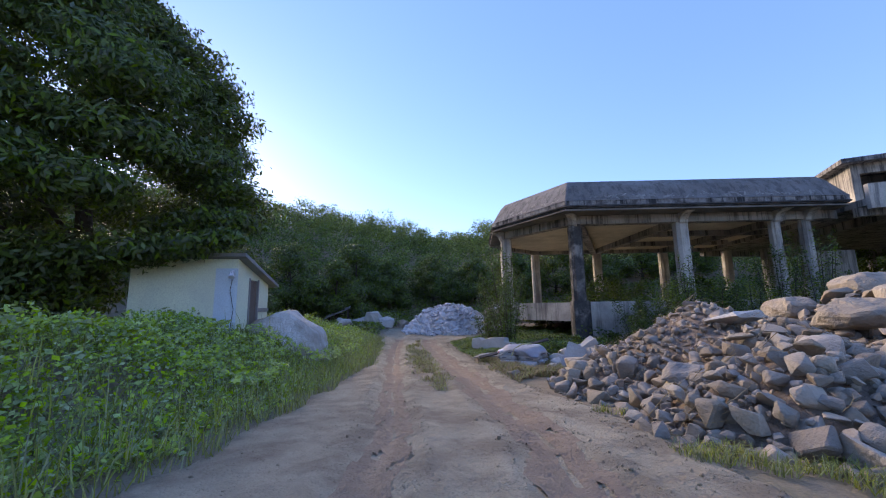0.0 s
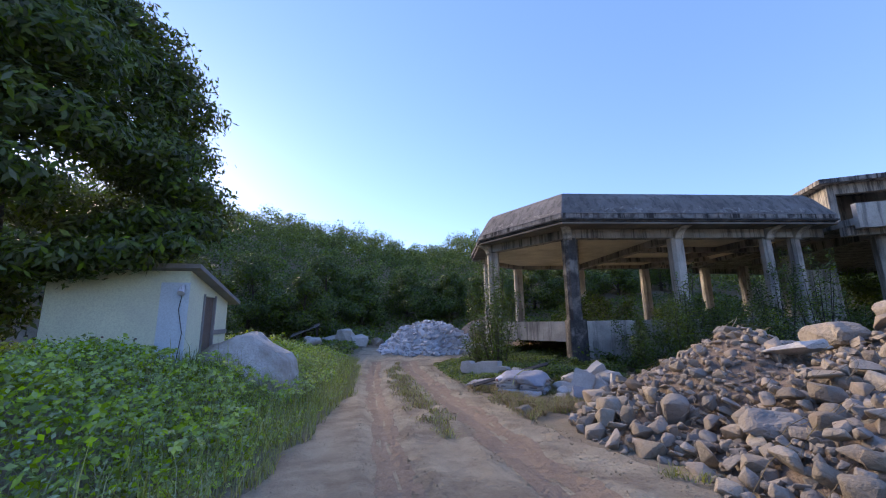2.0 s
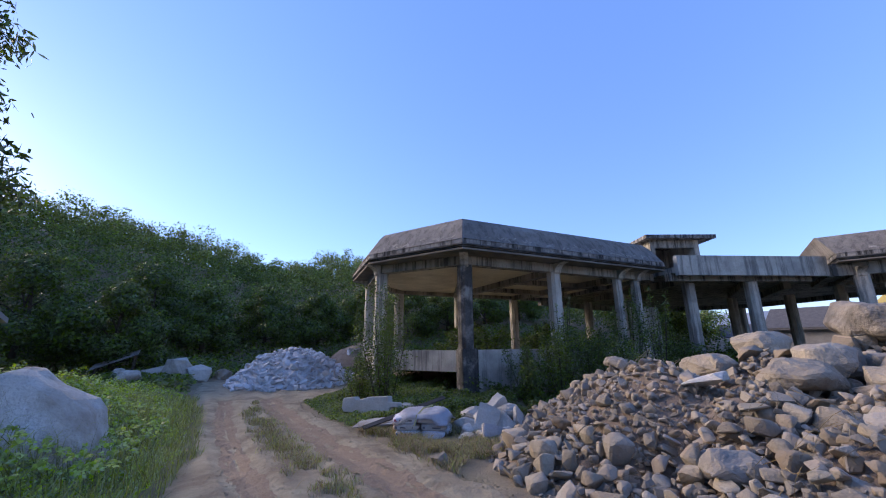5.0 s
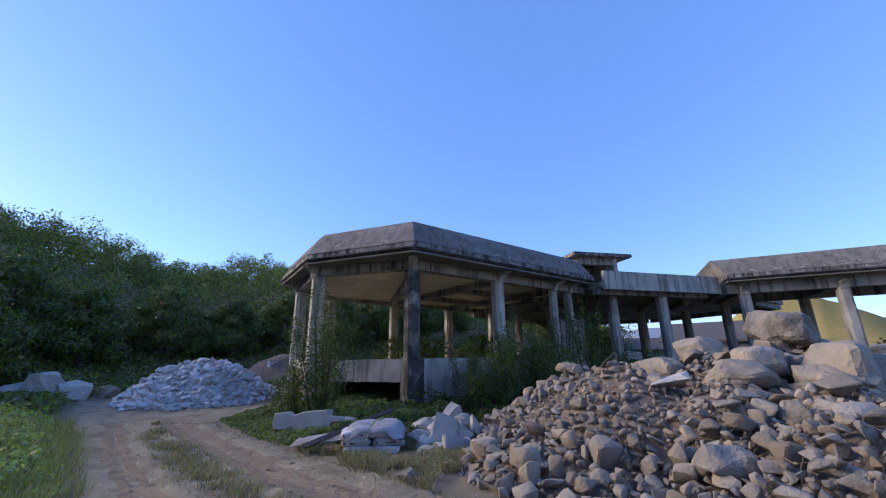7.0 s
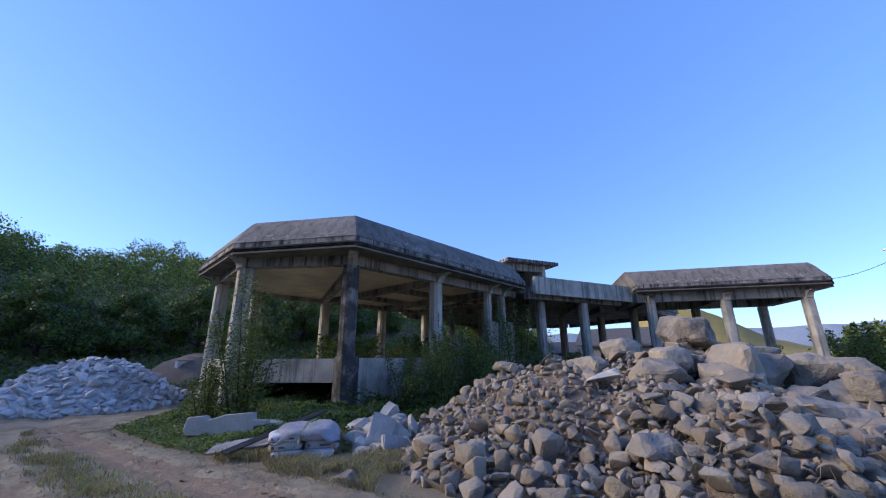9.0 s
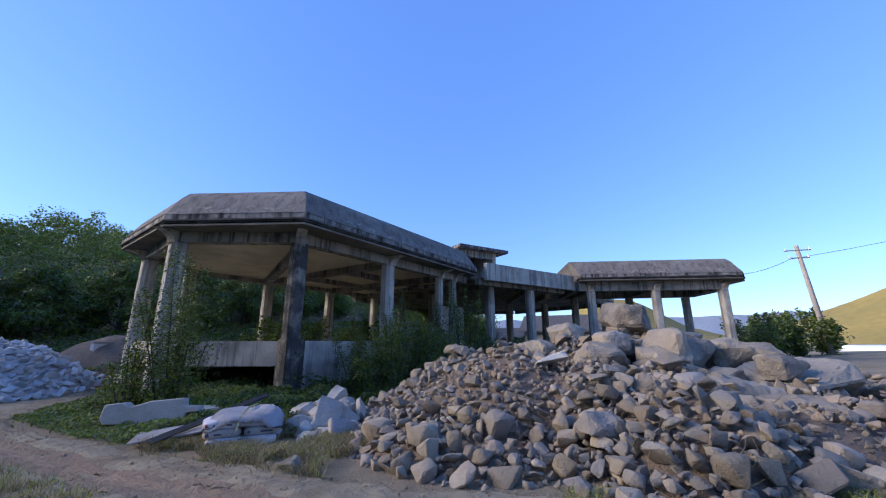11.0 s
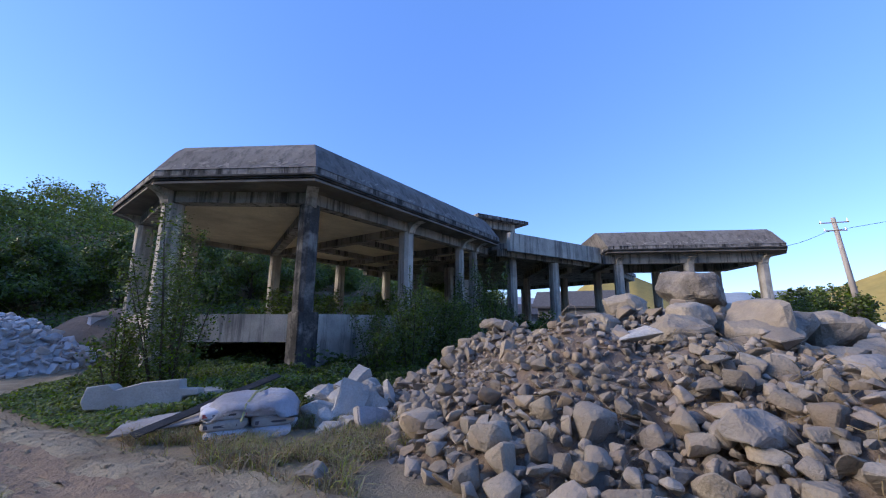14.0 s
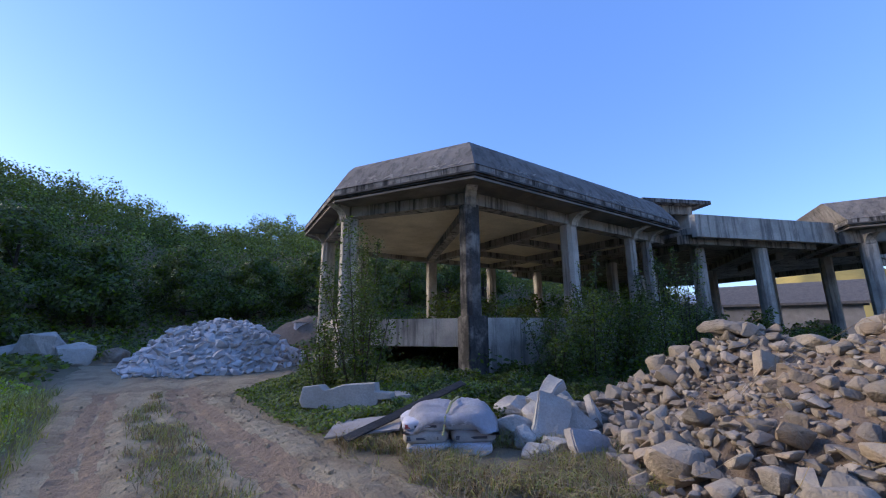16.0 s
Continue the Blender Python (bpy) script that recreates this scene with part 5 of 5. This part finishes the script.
def grass_patches():
    rng = np.random.default_rng(81)

    def strip(x, y):
        c = float(np.interp(y, [7.4, 16.5], [-0.55, -2.0])) + 0.1 * fbm(2, y, 0.8)
        w = 0.12 + 0.38 * float(smoothstep(7.0, 10.0, y) * smoothstep(17.6, 15.0, y)) + 0.15 * fbm(5, y, 0.9)
        return abs(x - c) < w * (0.05 + 1.05 * rng.random()) and fbm(x, y, 1.6, 3.0) > -0.25 + 0.3 * rng.random()

    p = cover(rng, 52000, (-3, 0.5, 7, 18), strip)
    v, f = blades(np.array([(x, y, road_z(x, y) - 0.01) for x, y in p]), 0.15, 0.006, rng, 1.0)
    half = len(f) // 6 * 3
    stuff("median_straw", v, f[half:], M_DRY, "dry straw on the strip between the ruts", "grass")
    stuff("median_grass", v, f[:half], M_GRASS, "thin grass strip between the ruts", "grass")

    def bank(x, y):
        return x > road_right(y) + 0.05 + 0.3 * rng.random() and x < 4.2 + 1.0 * fbm(x, y, 0.7) and not (0.2 < x < 2.4 and 12.2 < y < 13.1)

    p = cover(rng, 70000, (-1.2, 4.8, 12.9, 20.5), bank)
    z = [land(x, y) + (0.1 + 0.26 * float(smoothstep(0, 1.2, x - road_right(y)))) * (0.8 + 0.5 * fbm(x, y, 1.1, 3.0)) * rng.random() ** 0.5 for x, y in p]
    v, f = leaves(np.column_stack([p, z]), 0.075, 0.6, 0.0, rng, np.tile([-0.2, -0.3, 1.0], (len(p), 1)), 0.6)
    stuff("bank_weeds", v, f, M_BANK, "low green ground cover on the bank", "weeds")

    def dry(x, y):
        return x > road_right(y) - 0.2 + 0.5 * rng.random() and pile_z(x, y) < land(x, y) + 0.12 and x < 3.4 and fbm(x, y, 0.9, 5.0) > -0.15

    p = cover(rng, 26000, (0.3, 3.6, 8.2, 12.8), dry)
    v, f = blades(np.array([(x, y, land(x, y)) for x, y in p]), 0.24, 0.006, rng, 1.2)
    cut = len(f) // 9 * 3
    stuff("green_tufts", v, f[:cut], M_GRASS, "green tufts among dry grass round the sacks", "grass")
    stuff("dry_grass", v, f[cut:], M_DRY, "dry yellowed grass round the sacks", "grass")
    p = cover(rng, 30000, (1.2, 4.5, 1.5, 8.5), lambda x, y: x > road_right(y) - 0.25 and pile_z(x, y) < land(x, y) + 0.1 and fbm(x, y, 0.8, 1.0) > 0.32)
    v, f = blades(np.array([(x, y, land(x, y) + 0.02) for x, y in p]), 0.15, 0.005, rng, 0.8)
    stuff("tuft_grass", v, f, M_GRASS, "grass tufts at the foot of the rubble", "grass")
    p = cover(rng, 60000, (-16, 26, 19.5, 33), lambda x, y: not (road_left(y) - 0.2 < x < road_right(y) + 0.2 and y < 24.3) and math.hypot((x + 0.8) / 3.4, (y - 23.6) / 3.2) > 1 and not (2 < x < 18 and 14 < y < 24.5))
    z = [land(x, y) + 0.5 * (0.6 + 0.7 * fbm(x, y, 0.5, 3.0)) * rng.random() ** 0.5 for x, y in p]
    v, f = leaves(np.column_stack([p, z]), 0.2, 0.55, 0.0, rng)
    stuff("far_weeds", v, f, M_BANK, "weeds at the foot of the hill", "weeds")


grass_patches()


def wooded_hill():
    rng = np.random.default_rng(91)
    pts, sizes, faces = [], [], []
    r = 27.0
    while r < 72:
        step = 2.1 + 0.012 * r
        az = -78.0
        while az < 62:
            az += math.degrees(step / r) * rng.uniform(0.75, 1.25)
            rr = r + rng.uniform(-1.2, 1.2)
            x, y = rr * math.sin(radians(az)), 8 + rr * math.cos(radians(az))
            if y < 33 and -19 < x < 26:
                continue
            h = rng.uniform(2.0, 4.2) * (1.25 if rr > 46 and rng.random() < 0.25 else 1.0)
            w = rng.uniform(1.2, 2.1)
            n = int(np.interp(rr, [27, 45, 70], [760, 560, 320]))
            b = land(x, y)
            lobes = [(x + rng.uniform(-0.6, 0.6) * w, y + rng.uniform(-0.6, 0.6) * w, b + h * rng.uniform(0.45, 0.9), w * rng.uniform(0.45, 0.7), 0.7) for _ in range(5)]
            lobes.append((x, y, b + h * 0.3, w * 0.9, 0.8))
            q, d = crown_points(rng, lobes, n, 0.4)
            pts.append(q)
            faces.append(d)
            sizes.append(np.full(n, np.interp(rr, [27, 45, 70], [0.18, 0.23, 0.31])))
        r += step * 0.85
    p = np.concatenate(pts)
    v, f = leaves(p, np.concatenate(sizes), 0.65, 0.1, rng, np.concatenate(faces), 0.4)
    stuff("hill_wood", v, f, M_HILL, "dense green wood covering the hill", "woods")


wooded_hill()


# ---------------------------------------------------------------- far side of the valley
def ridge(name, radius, profile, material, label, foot=-8.0):
    azs = np.arange(profile[0][0], profile[-1][0] + 0.1, 0.5)
    rows = []
    for frac in (0.0, 0.35, 0.7, 1.0):
        row = []
        for az in azs:
            e = np.interp(az, [q[0] for q in profile], [q[1] for q in profile]) + 0.25 * fbm(az, 0, 0.3, radius)
            z = foot + (radius * math.tan(radians(max(e, 0))) - foot + 2) * frac + 0.06 * radius * 0.3 * frac * (1 - frac) * fbm(az, frac * 6, 0.4, 3.0)
            rr = radius * (0.75 + 0.25 * frac)
            row.append((rr * math.sin(radians(az)), rr * math.cos(radians(az)), z))
        rows.append(row)
    n = len(azs)
    v = np.array([q for row in rows for q in row])
    f = np.array([(j * n + i, j * n + i + 1, (j + 1) * n + i + 1, (j + 1) * n + i) for j in range(3) for i in range(n - 1)])
    me = mesh_np(name, v, f)
    me.polygons.foreach_set("use_smooth", [True] * len(me.polygons))
    return tagged(link(name, me, material), label, "mountain", kind="structure")


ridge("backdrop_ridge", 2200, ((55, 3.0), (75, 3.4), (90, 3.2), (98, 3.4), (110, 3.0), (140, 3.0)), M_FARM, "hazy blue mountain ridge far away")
ridge("backdrop_mountain", 900, ((66, 0.0), (72, 2.0), (74.5, 4.5), (77, 6.0), (82, 5.8), (85.5, 3.6), (88, 2.0), (92, 0.8), (96, 1.5), (102, 3.8), (106, 5.6), (114, 8.0), (130, 9.0), (150, 6.0)), M_MOUNT, "sunlit yellow-green mountain across the valley")


def valley():
    def slab(name, r0, r1, a0, a1, z, material, label):
        bm = bmesh.new()
        prism(bm, [(r * math.sin(radians(a)), r * math.cos(radians(a))) for r, a in ((r0, a0), (r0, a1), (r1, a1), (r1, a0))], z, z + 0.3)
        bmesh.ops.recalc_face_normals(bm, faces=bm.faces)
        tagged(part(name, bm, material), label, "field", kind="structure")
    slab("field", 70, 160, 96, 125, -1.9, M_FIELD, "bright green rice field")
    slab("field", 200, 420, 92, 130, -1.6, M_FIELD, "yellow-green field in the valley")
    for i, r in enumerate((175, 182, 189)):
        bm = bmesh.new()
        pts = [(r * math.sin(radians(a)), r * math.cos(radians(a)), -1.0) for a in np.linspace(100 + i, 124, 14)]
        tube(bm, pts, 2.4, 2.4, 10)
        tagged(part("greenhouse", bm, M_GREENH, smooth=True), "long white plastic greenhouse in the fields", "greenhouse", "greenhouses")


valley()


def utility_pole():
    x, y = 43.0, -4.05
    z = land(x, y)
    p = empty("utility_pole", "leaning concrete utility pole with cross-arms", "utility pole", at=(x, y, z))
    bm = bmesh.new()
    tube(bm, [(x + 0.3, y - 0.7, z - 0.2), (x, y, 10.6)], 0.24, 0.15, 10)
    part("shaft", bm, M_POLE, p, smooth=True)
    for zz, w in ((10.1, 0.9), (9.4, 0.7)):
        part("cross_arm", tube(bmesh.new(), [(x - 0.1, y - w, zz), (x - 0.1, y + w, zz + 0.1)], 0.05, 0.05, 6), M_STEEL, p)
        for s in (-1, 1):
            part("insulator", tube(bmesh.new(), [(x - 0.1, y + s * w * 0.9, zz + 0.05), (x - 0.1, y + s * w * 0.9, zz + 0.3)], 0.06, 0.04, 6), M_SACK, p)
    bm = bmesh.new()
    a, b = Vector((x - 0.1, y + 0.6, 9.4)), Vector((31.5, 3.2, 6.9))
    tube(bm, [tuple(a.lerp(b, t) - Vector((0, 0, 0.5 * math.sin(math.pi * t)))) for t in np.linspace(0, 1, 9)], 0.02, 0.02, 5)
    part("cable", bm, M_WIRE, p)
    bm = bmesh.new()
    b = Vector((70, -40, 22))
    tube(bm, [tuple(a.lerp(b, t) - Vector((0, 0, 1.5 * math.sin(math.pi * t)))) for t in np.linspace(0, 1, 9)], 0.02, 0.02, 5)
    part("cable", bm, M_WIRE, p)


utility_pole()
for k, (x, y, h) in enumerate(((41.5, -2.5, 2.8), (44.0, -4.6, 3.0), (39.5, -0.5, 2.6), (37.0, 0.8, 2.4))):
    shrub(x, y, h + 1.2, 1.8, 3000, 0.3, 460 + k, "roadside shrub near the utility pole", 9)


def farmhouse(x, y, rz, w, d, h, label, ridge_z=None):
    z = land(x, y) - 0.6
    if ridge_z:
        h = ridge_z - d * 0.32 - 0.22 - z
    e = empty("farmhouse", label, "house", at=(x, y, z))
    m = Matrix.Translation((x, y, z)) @ Euler((0, 0, radians(rz))).to_matrix().to_4x4()
    part("wall", box(bmesh.new(), -w / 2, -d / 2, -0.5, w / 2, d / 2, h, 0, m), M_TRIM, e)
    bm = bmesh.new()
    o = 0.6
    pr = [(-d / 2 - o, h - 0.1), (0, h + d * 0.32), (d / 2 + o, h - 0.1), (d / 2 + o, h + 0.12), (0, h + d * 0.32 + 0.22), (-d / 2 - o, h + 0.12)]
    s = [[bm.verts.new(m @ Vector((sx * (w / 2 + o), py, pz))) for py, pz in pr] for sx in (-1, 1)]
    for i in range(6):
        j = (i + 1) % 6
        bm.faces.new((s[0][i], s[0][j], s[1][j], s[1][i]))
    for a in s:
        bm.faces.new(a[0:2] + a[4:6])
        bm.faces.new(a[1:5])
    bmesh.ops.recalc_face_normals(bm, faces=bm.faces)
    part("roof", bm, M_TILE, e, "dark tiled gable roof")
    for sx in (-0.25, 0.25):
        part("window", box(bmesh.new(), sx * w - 0.6, -d / 2 - 0.03, 0.9, sx * w + 0.6, -d / 2 + 0.02, 2.0, 0, m), M_BLACK, e)


farmhouse(47, 18.6, -80, 9.5, 6, 1.6, "low farmhouse with a dark tiled roof", 5.5)
farmhouse(58, 30, -60, 9, 5, 1.8, "farmhouse with a dark tiled gable")


def tall_weeds():
    """Broad pale leaves and seeding stalks standing above the weeds."""
    rng = np.random.default_rng(73)
    p = cover(rng, 5200, (-11, -3.2, -1, 15), lambda x, y: x < road_left(y) - 0.5 and not (-9.3 < x < -5.9 and 9.0 < y < 12.6) and fbm(x, y, 0.4, 12.0) > -0.05)
    z = [land(x, y) + 0.45 + 0.25 * fbm(x, y, 0.55, 6.0) + 0.12 * rng.random() for x, y in p]
    v, f = lobed_leaves(np.column_stack([p, z]), 0.15, rng, np.tile([0.2, -0.5, 1.0], (len(p), 1)))
    stuff("broad_weeds", v, f, M_BROAD, "broad yellow-green leaves above the weeds", "weeds")
    p = cover(rng, 900, (-10, -3.0, -1, 18), lambda x, y: x < road_left(y) - 0.2)
    v, f = blades(np.array([(x, y, land(x, y)) for x, y in p]), 0.85, 0.007, rng, 0.25)
    stuff("stalk_grass", v, f, M_GRASS, "tall seeding grass stalks in the weeds", "grass")


tall_weeds()


def twigs():
    """Dry roots and twigs caught between the stones."""
    rng = np.random.default_rng(75)
    bm = bmesh.new()
    for _ in range(150):
        x, y = rng.uniform(1.4, 6.0), rng.uniform(3.2, 9.2)
        if pile_z(x, y) < land(x, y) + 0.1:
            continue
        a, ln = rng.uniform(0, 6.28), rng.uniform(0.2, 0.7)
        pts = []
        for k in range(4):
            t = k / 3
            px, py = x + math.cos(a + t * 0.8) * ln * t, y + math.sin(a + t * 0.8) * ln * t
            pts.append((px, py, pile_top(px, py) + 0.16 + 0.05 * math.sin(3 * t + a)))
        tube(bm, pts, 0.0045, 0.002, 4)
    tagged(part("twigs", bm, M_DRY), "dry roots and twigs on the rubble", "twigs", kind="stuff")


twigs()


def undergrowth():
    rng = np.random.default_rng(77)
    p = cover(rng, 60000, (4.5, 26, 9.2, 23), lambda x, y: pile_z(x, y) < land(x, y) + 0.2 and x + y > 21.5 - 2.5 * (x < 9) and not (5.2 < x < 15.3 and y > 14.4) and fbm(x, y, 0.35, 4.0) > -0.25)
    z = [land(x, y) + 0.75 * (0.55 + 0.8 * fbm(x, y, 0.5, 3.0)) * rng.random() ** 0.6 for x, y in p]
    v, f = leaves(np.column_stack([p, z]), 0.13, 0.55, 0.0, rng)
    stuff("undergrowth", v, f, M_LEAF, "dark green undergrowth round the concrete buildings", "weeds")


undergrowth()


def corner_weeds():
    rng = np.random.default_rng(79)
    p = cover(rng, 26000, (2.2, 7.0, 11.6, 14.7), lambda x, y: pile_z(x, y) < land(x, y) + 0.25 and fbm(x, y, 0.6, 2.0) > -0.3)
    z = [land(x, y) + 0.5 * (0.5 + 0.8 * fbm(x, y, 0.8, 7.0)) * rng.random() ** 0.6 for x, y in p]
    v, f = leaves(np.column_stack([p, z]), 0.085, 0.55, 0.0, rng)
    stuff("corner_weeds", v, f, M_LEAF, "dark weeds between the stones and the pavilion", "weeds")


corner_weeds()
for k, (x, y, h) in enumerate(((15.6, 12.3, 2.2), (17.2, 11.8, 1.9), (19.0, 11.2, 1.8), (21.0, 11.8, 2.0), (18.2, 15.0, 2.4), (13.2, 11.6, 1.8))):
    shrub(x, y, h, 1.1, 2600, 0.13, 480 + k, "leafy shrub under the concrete link", 10)
